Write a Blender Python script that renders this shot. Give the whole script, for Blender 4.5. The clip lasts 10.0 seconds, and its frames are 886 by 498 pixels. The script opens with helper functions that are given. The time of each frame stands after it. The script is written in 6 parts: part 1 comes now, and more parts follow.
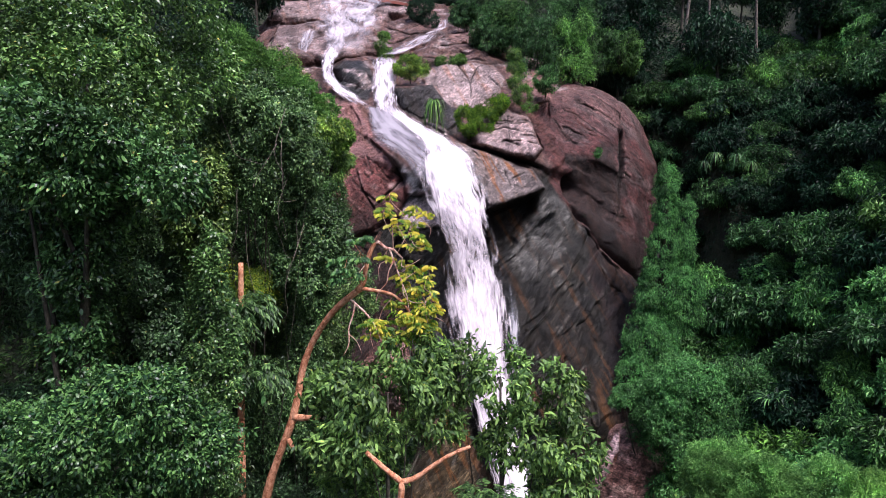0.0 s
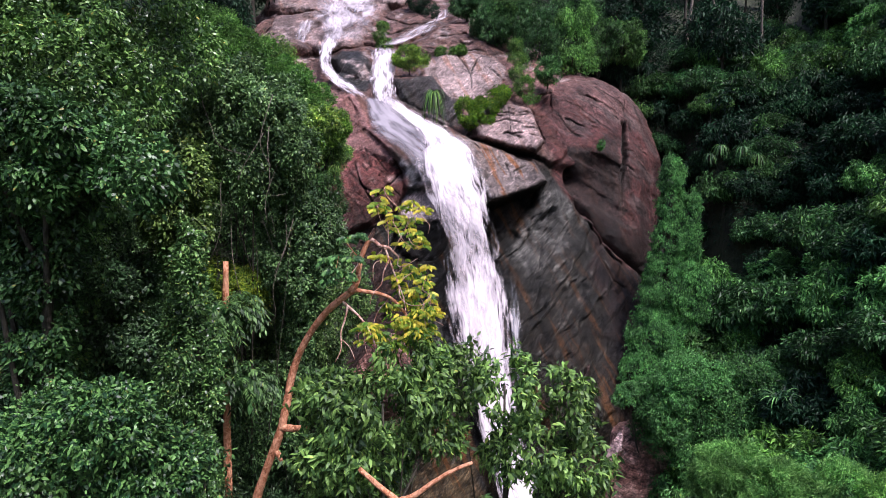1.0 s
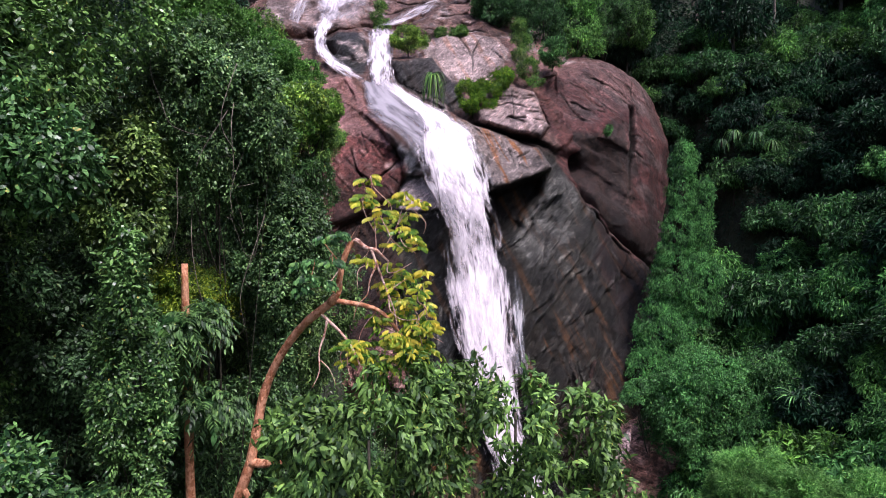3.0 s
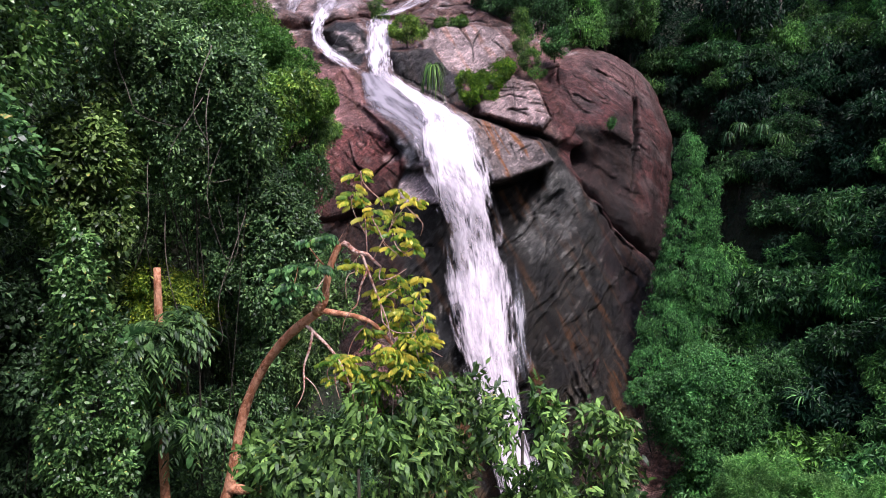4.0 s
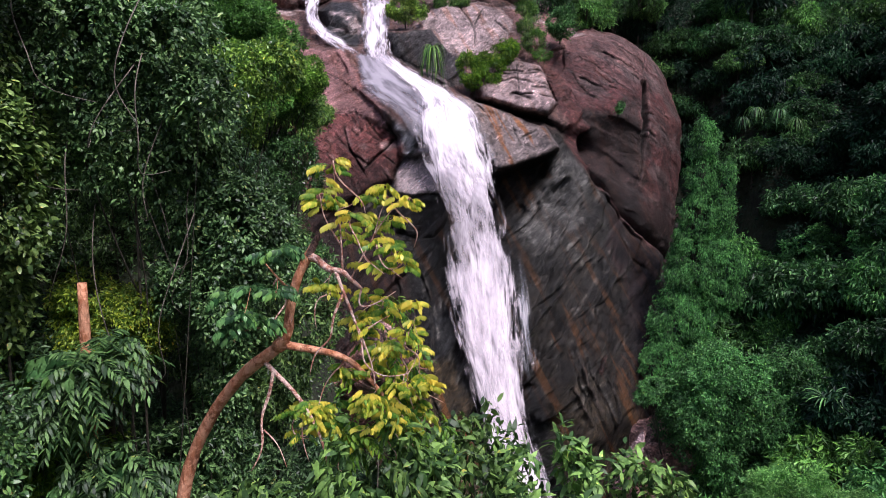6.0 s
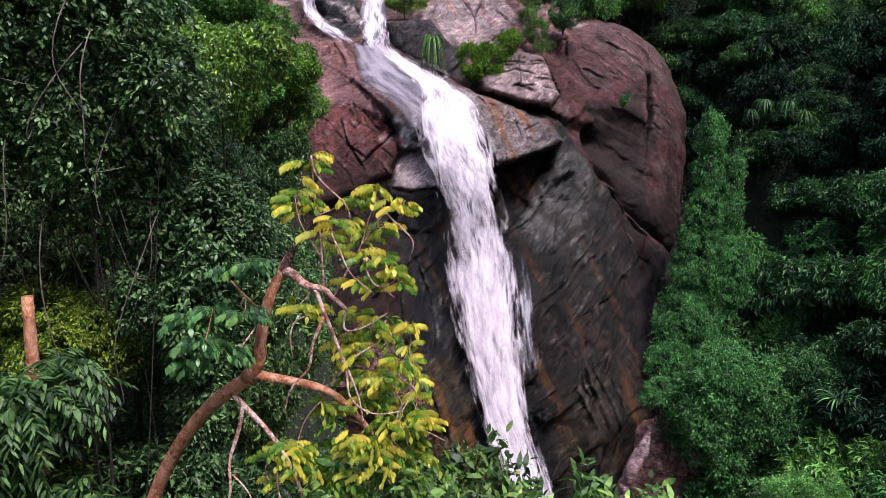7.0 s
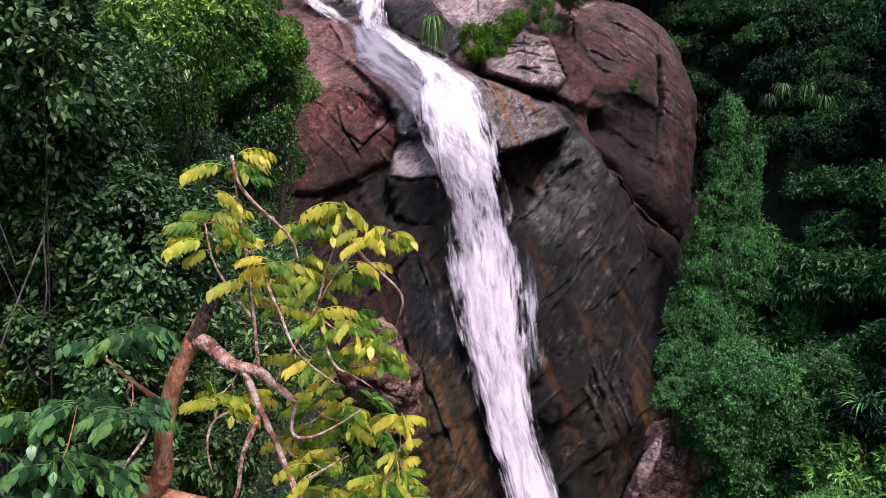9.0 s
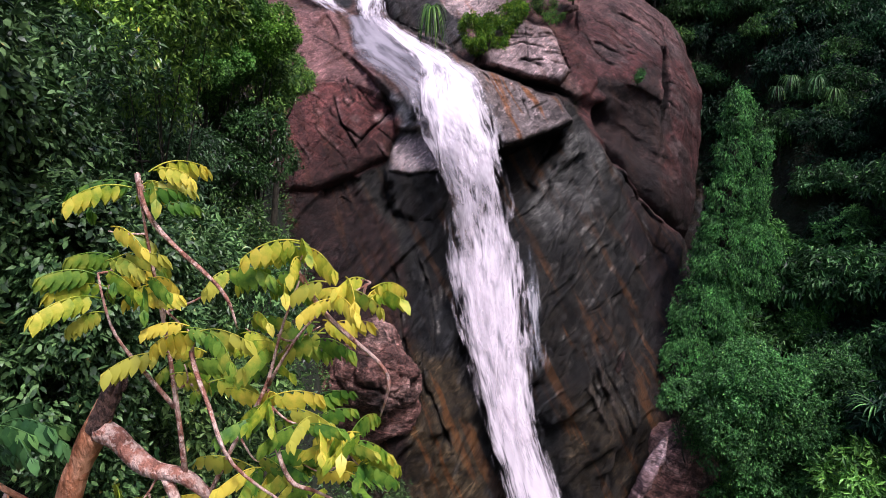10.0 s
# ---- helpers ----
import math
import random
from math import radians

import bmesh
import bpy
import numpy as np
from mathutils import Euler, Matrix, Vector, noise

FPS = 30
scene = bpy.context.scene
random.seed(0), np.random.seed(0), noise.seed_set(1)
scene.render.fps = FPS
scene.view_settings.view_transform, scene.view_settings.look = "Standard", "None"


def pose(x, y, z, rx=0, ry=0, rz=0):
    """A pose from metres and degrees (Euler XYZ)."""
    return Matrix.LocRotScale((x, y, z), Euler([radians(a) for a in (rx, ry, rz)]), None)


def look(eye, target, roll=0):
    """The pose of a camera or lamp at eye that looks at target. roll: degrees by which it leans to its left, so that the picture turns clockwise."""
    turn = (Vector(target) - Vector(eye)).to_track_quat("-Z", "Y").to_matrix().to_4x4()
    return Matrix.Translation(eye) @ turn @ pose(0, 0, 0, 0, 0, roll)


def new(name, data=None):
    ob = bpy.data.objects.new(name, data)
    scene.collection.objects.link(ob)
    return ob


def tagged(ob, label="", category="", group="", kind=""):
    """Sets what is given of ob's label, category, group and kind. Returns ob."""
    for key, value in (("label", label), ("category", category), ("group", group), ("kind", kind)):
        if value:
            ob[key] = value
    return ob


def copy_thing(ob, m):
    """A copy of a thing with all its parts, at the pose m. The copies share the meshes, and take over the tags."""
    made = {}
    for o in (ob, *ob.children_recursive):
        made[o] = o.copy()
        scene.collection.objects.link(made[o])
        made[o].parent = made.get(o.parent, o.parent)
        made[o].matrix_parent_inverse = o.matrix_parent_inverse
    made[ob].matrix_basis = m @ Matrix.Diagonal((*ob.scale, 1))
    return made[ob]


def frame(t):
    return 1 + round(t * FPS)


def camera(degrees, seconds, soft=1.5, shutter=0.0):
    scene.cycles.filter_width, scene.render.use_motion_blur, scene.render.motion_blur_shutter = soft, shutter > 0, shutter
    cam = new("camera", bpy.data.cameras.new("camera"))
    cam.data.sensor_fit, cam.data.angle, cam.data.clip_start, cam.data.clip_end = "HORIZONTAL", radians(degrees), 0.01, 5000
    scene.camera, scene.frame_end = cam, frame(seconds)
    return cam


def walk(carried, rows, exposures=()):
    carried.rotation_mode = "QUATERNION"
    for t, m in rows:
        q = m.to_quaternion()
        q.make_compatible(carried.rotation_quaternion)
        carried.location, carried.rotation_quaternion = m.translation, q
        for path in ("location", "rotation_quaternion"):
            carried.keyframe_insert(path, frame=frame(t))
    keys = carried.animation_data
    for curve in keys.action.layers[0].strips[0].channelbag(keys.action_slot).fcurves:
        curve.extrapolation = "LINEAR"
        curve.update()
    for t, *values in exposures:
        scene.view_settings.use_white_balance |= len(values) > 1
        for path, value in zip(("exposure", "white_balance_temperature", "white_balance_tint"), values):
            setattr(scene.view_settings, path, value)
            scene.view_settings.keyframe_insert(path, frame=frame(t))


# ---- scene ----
cam = camera(73.6, 10.0, 0.8)
METRES, EYE, TILT, LEAN, TURN = 12.0, 25.0, -5.0, 0.0, 0.0
ROWS = [
    (0.0, 0.0, 0.0, 0.0, -0.0, 0.0, -0.0),
    (0.5, 0.0002, 0.046, 0.0046, -0.0, -0.33, -0.0),
    (1.0, 0.0006, 0.0939, 0.0091, 0.0, -0.65, -0.0),
    (1.5, 0.0009, 0.1431, 0.0142, 0.02, -0.97, -0.0),
    (2.0, 0.0011, 0.1933, 0.0195, 0.02, -1.3, -0.01),
    (2.5, 0.0015, 0.2434, 0.0252, 0.03, -1.61, -0.02),
    (4.0, 0.0027, 0.3942, 0.0425, -0.01, -2.56, -0.05),
    (4.5, 0.0024, 0.4454, 0.0477, -0.01, -2.86, -0.03),
    (5.0, 0.0026, 0.4962, 0.0527, 0.0, -3.17, -0.04),
    (5.5, 0.0021, 0.5474, 0.0578, -0.0, -3.49, -0.05),
    (7.0, 0.0003, 0.7028, 0.0726, -0.02, -4.44, -0.07),
    (7.5, -0.0007, 0.7532, 0.0777, -0.02, -4.77, -0.07),
    (8.0, -0.0019, 0.8026, 0.0831, -0.01, -5.11, -0.08),
    (8.5, -0.0028, 0.8502, 0.0888, -0.01, -5.44, -0.1),
    (9.0, -0.004, 0.8989, 0.095, -0.02, -5.76, -0.12),
    (9.5, -0.005, 0.9468, 0.1019, -0.03, -6.1, -0.12),
    (10.0, -0.0055, 0.9939, 0.1087, -0.04, -6.44, -0.12),
]
walk(cam, [(t, pose(0, 0, EYE, TILT, LEAN, TURN) @ pose(METRES * x, METRES * y, METRES * z, 90 + pitch, roll, yaw)) for t, x, y, z, yaw, pitch, roll in ROWS],
     exposures=[(0.0, 1.02, 5850, 22), (5.0, 0.82, 5850, 22), (10.0, 0.63, 5850, 22)])

# ---- world and light ----
sky = bpy.data.worlds.new("sky")
scene.world = sky
sky.use_nodes = True
wn, wl = sky.node_tree.nodes, sky.node_tree.links
SUN_UP, SUN_ROUND = radians(60), radians(138)
st = wn.new("ShaderNodeTexSky")
st.sky_type, st.sun_disc, st.sun_elevation, st.sun_rotation = "NISHITA", False, SUN_UP, SUN_ROUND
st.air_density, st.dust_density, st.ozone_density = 1.0, 4.0, 1.0
wl.new(st.outputs[0], wn["Background"].inputs[0])
wn["Background"].inputs[1].default_value = 0.105
sun_data = bpy.data.lights.new("sun", "SUN")
sun_data.energy, sun_data.angle, sun_data.color = 2.4, radians(14), (1.0, 0.95, 0.87)
sun_ob = new("sun", sun_data)
sun_ob.matrix_world = look((0, 0, 0), (-math.sin(SUN_ROUND) * math.cos(SUN_UP), -math.cos(SUN_ROUND) * math.cos(SUN_UP), -math.sin(SUN_UP)))


# ---- numeric noise ----
def lattice(i, j, k, seed):
    h = (i * 374761393 + j * 668265263 + k * 2147483647 + seed * 974634777) & 0xFFFFFFFF
    h = ((h ^ (h >> 13)) * 1274126177) & 0xFFFFFFFF
    h = ((h ^ (h >> 16)) * 2246822519) & 0xFFFFFFFF
    return ((h ^ (h >> 15)) & 0xFFFFFF) / float(0xFFFFFF) * 2 - 1


def vnoise(p, seed=0):
    """Smooth value noise in -1..1 at the places p (n, 3)."""
    f = np.floor(p)
    i = f.astype(np.int64)
    u = p - f
    u = u * u * u * (u * (u * 6 - 15) + 10)
    out = 0
    for a in (0, 1):
        for b in (0, 1):
            for c in (0, 1):
                wgt = (u[:, 0] if a else 1 - u[:, 0]) * (u[:, 1] if b else 1 - u[:, 1]) * (u[:, 2] if c else 1 - u[:, 2])
                out = out + wgt * lattice(i[:, 0] + a, i[:, 1] + b, i[:, 2] + c, seed)
    return out


def fbm(p, octaves=4, seed=0):
    out, amp = 0, 0.55
    for o in range(octaves):
        out = out + amp * vnoise(p * 2 ** o + 17.3 * o, seed + o)
        amp *= 0.5
    return out


def crack(p, width, seed):
    """1 on winding lines, 0 away from them."""
    q = p + 0.35 * np.stack([vnoise(p * 1.7, seed + 5), vnoise(p * 1.7, seed + 6), vnoise(p * 1.7, seed + 7)], 1)
    return np.exp(-(vnoise(q, seed) / width) ** 2)


# ---- materials ----
def node_material(name):
    m = bpy.data.materials.new(name)
    m.use_nodes = True
    return m, m.node_tree.nodes, m.node_tree.links, m.node_tree.nodes["Principled BSDF"]


def ramp(n, stops):
    r = n.new("ShaderNodeValToRGB")
    while len(r.color_ramp.elements) < len(stops):
        r.color_ramp.elements.new(0.5)
    for e, (at, col) in zip(r.color_ramp.elements, stops):
        e.position, e.color = at, (*col, 1) if len(col) == 3 else col
    return r


def grey(v):
    return (v, v, v)


def scaled(n, l, vec, scale, rot=(0, 0, 0)):
    """The vector turned, then stretched along its new axes."""
    if any(rot):
        tr = n.new("ShaderNodeMapping")
        tr.inputs["Rotation"].default_value = rot
        l.new(vec, tr.inputs["Vector"])
        vec = tr.outputs[0]
    mp = n.new("ShaderNodeMapping")
    mp.inputs["Scale"].default_value = scale
    l.new(vec, mp.inputs["Vector"])
    return mp.outputs[0]


def noise_node(n, l, vec, scale, detail=5, rough=0.55, warp=0.0):
    t = n.new("ShaderNodeTexNoise")
    t.inputs["Scale"].default_value, t.inputs["Detail"].default_value = scale, detail
    t.inputs["Roughness"].default_value, t.inputs["Distortion"].default_value = rough, warp
    l.new(vec, t.inputs["Vector"])
    return t.outputs["Fac"]


def mixed(n, l, fac, a, b, mode="MIX"):
    m = n.new("ShaderNodeMix")
    m.data_type, m.blend_type = "RGBA", mode
    for sock, v in ((m.inputs[0], fac), (m.inputs[6], a), (m.inputs[7], b)):
        if isinstance(v, (int, float)):
            sock.default_value = v
        elif isinstance(v, tuple):
            sock.default_value = (*v, 1)
        else:
            l.new(v, sock)
    return m.outputs[2]


def rock_material(name, low, mid, high, stain, stain_at=0.56, rust=(0.30, 0.13, 0.05), rust_at=0.72, pale=(0.5, 0.43, 0.42), pale_at=0.68, rough=0.55, slant=0.5, relief=1.0, scratch=0.0, mottle=1.0, sheen=0.28):
    """Granite: three tones in patches, mottling, scratches along the joints, dark water stains that run down, rust, pale scars, thin cracks."""
    m, n, l, b = node_material(name)
    pos = n.new("ShaderNodeNewGeometry").outputs["Position"]
    big = noise_node(n, l, pos, 0.20, 9, 0.70, 0.15)
    c = ramp(n, [(0.40, low), (0.5, mid), (0.58, high)])
    l.new(big, c.inputs[0])
    col = c.outputs[0]
    mott = noise_node(n, l, scaled(n, l, pos, (1, 1, 1.5), (0.2, slant, 0)), 1.8, 10, 0.76)
    mr = ramp(n, [(0.38, grey(1 - 0.65 * mottle)), (0.5, grey(1.0 - 0.05 * mottle)), (0.62, grey(1 + 0.9 * mottle))])
    l.new(mott, mr.inputs[0])
    col = mixed(n, l, 1.0, col, mr.outputs[0], "MULTIPLY")
    scar = ramp(n, [(pale_at - 0.05, grey(0)), (pale_at + 0.04, grey(0.9))])
    l.new(noise_node(n, l, scaled(n, l, pos, (0.5, 0.5, 1.1), (0, slant, 0)), 0.9, 9, 0.76), scar.inputs[0])
    col = mixed(n, l, scar.outputs[0], col, pale)
    rs = ramp(n, [(rust_at - 0.06, grey(0)), (rust_at + 0.05, grey(0.8))])
    l.new(noise_node(n, l, scaled(n, l, pos, (1.3, 1.3, 0.25), (0, slant * 0.6, 0)), 0.7, 6, 0.66), rs.inputs[0])
    col = mixed(n, l, rs.outputs[0], col, rust)
    sr = ramp(n, [(stain_at - 0.09, grey(0)), (stain_at + 0.06, grey(0.94))])
    l.new(noise_node(n, l, scaled(n, l, pos, (1.0, 1.0, 0.24), (0, slant, 0)), 0.42, 9, 0.74), sr.inputs[0])
    col = mixed(n, l, sr.outputs[0], col, stain)
    scr = noise_node(n, l, scaled(n, l, pos, (0.28, 1.0, 5.5), (0.0, scratch, 0)), 1.0, 9, 0.74)
    cr = ramp(n, [(0.40, grey(0.35)), (0.47, grey(1.0)), (0.56, grey(1.0)), (0.63, grey(2.0))])
    l.new(scr, cr.inputs[0])
    col = mixed(n, l, 0.7, col, cr.outputs[0], "MULTIPLY")
    # long parallel scratches, dark and pale
    thin = noise_node(n, l, scaled(n, l, pos, (0.16, 0.5, 1.7), (0.1, scratch, 0)), 1.0, 4, 0.58)
    tr = ramp(n, [(0.430, grey(1)), (0.445, grey(0.16)), (0.462, grey(1)), (0.488, grey(1)), (0.497, grey(0.3)), (0.508, grey(1)), (0.535, grey(1)), (0.547, grey(2.2)), (0.560, grey(1))])
    l.new(thin, tr.inputs[0])
    col = mixed(n, l, 0.8, col, tr.outputs[0], "MULTIPLY")
    wob = n.new("ShaderNodeTexNoise")
    wob.inputs["Scale"].default_value, wob.inputs["Detail"].default_value = 0.7, 7
    l.new(pos, wob.inputs["Vector"])
    fall_off = []
    for size, width, turn_by, stretch in ((0.32, 0.014, slant + 0.4, 1.9), (0.8, 0.016, slant - 0.7, 1.5)):
        lines = n.new("ShaderNodeTexVoronoi")
        lines.feature = "DISTANCE_TO_EDGE"
        lines.inputs["Scale"].default_value = size
        off = n.new("ShaderNodeVectorMath")
        off.operation = "MULTIPLY_ADD"
        off.inputs[1].default_value = (2.6, 2.6, 2.6)
        l.new(wob.outputs["Color"], off.inputs[0])
        l.new(scaled(n, l, pos, (0.8, 0.8, stretch), (0.2, turn_by, 0)), off.inputs[2])
        l.new(off.outputs[0], lines.inputs["Vector"])
        lr = ramp(n, [(0.0, grey(0.12)), (width, grey(1))])
        l.new(lines.outputs["Distance"], lr.inputs[0])
        fall_off.append(lr.outputs[0])
    seam = mixed(n, l, 1.0, fall_off[0], fall_off[1], "MULTIPLY")
    col = mixed(n, l, 0.7, col, seam, "MULTIPLY")
    l.new(col, b.inputs["Base Color"])
    rr = ramp(n, [(0.3, grey(max(0.2, rough - 0.2))), (0.7, grey(rough + 0.15))])
    l.new(mott, rr.inputs[0])
    l.new(rr.outputs[0], b.inputs["Roughness"])
    b.inputs["Specular IOR Level"].default_value = sheen
    b1, b2 = n.new("ShaderNodeBump"), n.new("ShaderNodeBump")
    b1.inputs["Strength"].default_value, b1.inputs["Distance"].default_value = 0.9, 0.30 * relief
    b2.inputs["Strength"].default_value, b2.inputs["Distance"].default_value = 1.0, 0.28 * relief
    l.new(mott, b1.inputs["Height"])
    l.new(mixed(n, l, 0.35, mixed(n, l, 0.5, scr, seam), tr.outputs[0]), b2.inputs["Height"])
    l.new(b1.outputs[0], b2.inputs["Normal"])
    l.new(b2.outputs[0], b.inputs["Normal"])
    return m


def leaf_material(name, dark, light, tip, gloss=0.42, through_light=0.18, patch=0.5):
    """Leaves: each its own tone between dark and light, some in the tip colour, a slow drift over the crown, each plant a little apart."""
    m, n, l, b = node_material(name)
    geo = n.new("ShaderNodeNewGeometry")
    c = ramp(n, [(0.0, tuple(v * 0.6 for v in dark)), (0.35, dark), (0.75, light), (0.94, tuple(v * 1.25 for v in light)), (0.985, tip)])
    blade = n.new("ShaderNodeMath")
    blade.operation = "MULTIPLY_ADD"
    blade.inputs[1].default_value = 0.9
    l.new(noise_node(n, l, geo.outputs["Position"], 13.0, 3, 0.6), blade.inputs[0])
    lowered = n.new("ShaderNodeMath")
    lowered.operation = "MULTIPLY_ADD"
    lowered.inputs[1].default_value, lowered.inputs[2].default_value = 0.75, -0.32
    l.new(geo.outputs["Random Per Island"], lowered.inputs[0])
    l.new(lowered.outputs[0], blade.inputs[2])
    l.new(blade.outputs[0], c.inputs[0])
    drift = ramp(n, [(0.30, grey(0.38)), (0.5, grey(0.95)), (0.70, grey(1.65))])
    l.new(noise_node(n, l, geo.outputs["Position"], patch, 5, 0.65), drift.inputs[0])
    col = mixed(n, l, 1.0, c.outputs[0], drift.outputs[0], "MULTIPLY")
    info = n.new("ShaderNodeObjectInfo")
    own = ramp(n, [(0.0, (0.75, 0.82, 0.8)), (0.5, (1.0, 1.0, 1.0)), (1.0, (1.3, 1.15, 0.8))])
    l.new(info.outputs["Random"], own.inputs[0])
    col = mixed(n, l, 1.0, col, own.outputs[0], "MULTIPLY")
    l.new(col, b.inputs["Base Color"])
    b.inputs["Roughness"].default_value = gloss
    b.inputs["Specular IOR Level"].default_value = 0.36
    tr = n.new("ShaderNodeBsdfTranslucent")
    l.new(col, tr.inputs["Color"])
    mx = n.new("ShaderNodeMixShader")
    mx.inputs[0].default_value = through_light
    l.new(b.outputs[0], mx.inputs[1])
    l.new(tr.outputs[0], mx.inputs[2])
    l.new(mx.outputs[0], n["Material Output"].inputs["Surface"])
    return m


def spray_material(name, deep, green, lime, yellow):
    """Young leaves: every compound leaf its own tone from green to yellow, drifting from base to tip, its leaflets nearly alike."""
    m, n, l, b = node_material(name)
    geo, info, tex = n.new("ShaderNodeNewGeometry"), n.new("ShaderNodeObjectInfo"), n.new("ShaderNodeTexCoord")
    sep = n.new("ShaderNodeSeparateXYZ")
    l.new(tex.outputs["Object"], sep.inputs[0])
    total = None
    for sock, k in ((info.outputs["Random"], 0.45), (sep.outputs[0], 0.5), (noise_node(n, l, geo.outputs["Position"], 14.0, 4, 0.6), 0.85), (geo.outputs["Random Per Island"], 0.12)):
        q = n.new("ShaderNodeMath")
        q.operation = "MULTIPLY_ADD"
        q.inputs[1].default_value, q.inputs[2].default_value = k, -0.13
        l.new(sock, q.inputs[0])
        if total is not None:
            l.new(total, q.inputs[2])
        total = q.outputs[0]
    c = ramp(n, [(0.26, deep), (0.44, green), (0.60, lime), (0.80, yellow)])
    l.new(total, c.inputs[0])
    l.new(c.outputs[0], b.inputs["Base Color"])
    b.inputs["Roughness"].default_value = 0.42
    tr = n.new("ShaderNodeBsdfTranslucent")
    l.new(c.outputs[0], tr.inputs["Color"])
    mx = n.new("ShaderNodeMixShader")
    mx.inputs[0].default_value = 0.38
    l.new(b.outputs[0], mx.inputs[1])
    l.new(tr.outputs[0], mx.inputs[2])
    l.new(mx.outputs[0], n["Material Output"].inputs["Surface"])
    return m


def bark_material(name, a, bcol, scale=6.0):
    m, n, l, b = node_material(name)
    pos = n.new("ShaderNodeNewGeometry").outputs["Position"]
    f = noise_node(n, l, scaled(n, l, pos, (1, 1, 0.35)), scale, 7, 0.65, 0.3)
    c = ramp(n, [(0.36, tuple(v * 0.55 for v in a)), (0.48, a), (0.64, bcol)])
    l.new(f, c.inputs[0])
    flake = ramp(n, [(0.49, grey(0)), (0.55, grey(0.85))])
    l.new(noise_node(n, l, pos, scale * 1.3, 8, 0.7), flake.inputs[0])
    scab = ramp(n, [(0.33, grey(0.8)), (0.39, grey(0))])
    l.new(noise_node(n, l, pos, scale * 0.8, 8, 0.7), scab.inputs[0])
    col = mixed(n, l, flake.outputs[0], c.outputs[0], tuple(min(1.0, v * 1.15) for v in bcol))
    col = mixed(n, l, scab.outputs[0], col, tuple(v * 0.35 for v in a))
    l.new(col, b.inputs["Base Color"])
    b.inputs["Roughness"].default_value = 0.8
    bp = n.new("ShaderNodeBump")
    bp.inputs["Strength"].default_value, bp.inputs["Distance"].default_value = 1.0, 0.035
    l.new(noise_node(n, l, scaled(n, l, pos, (1, 1, 0.4)), scale * 4, 6), bp.inputs["Height"])
    l.new(bp.outputs[0], b.inputs["Normal"])
    return m


def water_material(name, cover, fray=0.18, along=0.16, across=9.0, tint=(0.86, 0.80, 0.85), gap=(0.42, 0.40, 0.44), end=0.06, top=(0.90, 0.84, 0.89), share=0.3, thin=0.0):
    """White water: streaks that run with the flow, thin and torn at its edges and ends. cover: 0 thin veil to 1 solid."""
    m, n, l, b = node_material(name)

    def math_node(op, x, y=None, z=None):
        q = n.new("ShaderNodeMath")
        q.operation = op
        for sock, v in zip(q.inputs, (x, y, z)):
            if isinstance(v, (int, float)):
                sock.default_value = v
            elif v is not None:
                l.new(v, sock)
        return q.outputs[0]

    maps = []
    for name_of in ("flow", "ends"):
        u = n.new("ShaderNodeUVMap")
        u.uv_map = name_of
        maps.append(u.outputs[0])
    uv, whole = maps
    sep = n.new("ShaderNodeSeparateXYZ")
    l.new(whole, sep.inputs[0])
    fine = noise_node(n, l, scaled(n, l, uv, (across * 2.0, along * 2.0, 1)), 2.0, 4, 0.55, 0.2)
    wide = noise_node(n, l, scaled(n, l, uv, (across * 0.4, along * 0.9, 1)), 2.0, 4, 0.55, 0.6)
    both = math_node("ADD", math_node("MULTIPLY", fine, share), math_node("MULTIPLY", wide, 1 - share))
    torn = math_node("MULTIPLY_ADD", both, 1.5, -0.25)
    side = n.new("ShaderNodeMapRange")
    side.inputs["From Max"].default_value = fray
    side.inputs["To Min"].default_value, side.inputs["To Max"].default_value = -0.44, 0.0
    l.new(math_node("PINGPONG", sep.outputs[0], 0.5), side.inputs["Value"])
    tail = n.new("ShaderNodeMapRange")
    tail.inputs["From Max"].default_value = end
    tail.inputs["To Min"].default_value, tail.inputs["To Max"].default_value = -0.5, 0.0
    l.new(math_node("PINGPONG", sep.outputs[1], 0.5), tail.inputs["Value"])
    s = math_node("ADD", math_node("ADD", torn, side.outputs[0]), tail.outputs[0])
    if thin:
        # torn and see-through where the water drops free, solid again below
        open_at = ramp(n, [(0.30, grey(0)), (0.44, grey(1)), (0.52, grey(0))])
        l.new(sep.outputs[1], open_at.inputs[0])
        s = math_node("SUBTRACT", s, math_node("MULTIPLY", open_at.outputs[0], thin))
    lo = 0.62 - 0.5 * cover
    ar = n.new("ShaderNodeMapRange")
    ar.inputs["From Min"].default_value, ar.inputs["From Max"].default_value = lo, lo + (0.34 if cover > 0.8 else 0.5)
    l.new(s, ar.inputs["Value"])
    cr = ramp(n, [(0.38, gap), (0.48, tint), (0.60, top)])
    l.new(both, cr.inputs[0])
    l.new(cr.outputs[0], b.inputs["Base Color"])
    b.inputs["Roughness"].default_value = 0.45
    l.new(ar.outputs[0], b.inputs["Alpha"])
    bp = n.new("ShaderNodeBump")
    bp.inputs["Strength"].default_value, bp.inputs["Distance"].default_value = 0.15, 0.05
    l.new(both, bp.inputs["Height"])
    l.new(bp.outputs[0], b.inputs["Normal"])
    return m


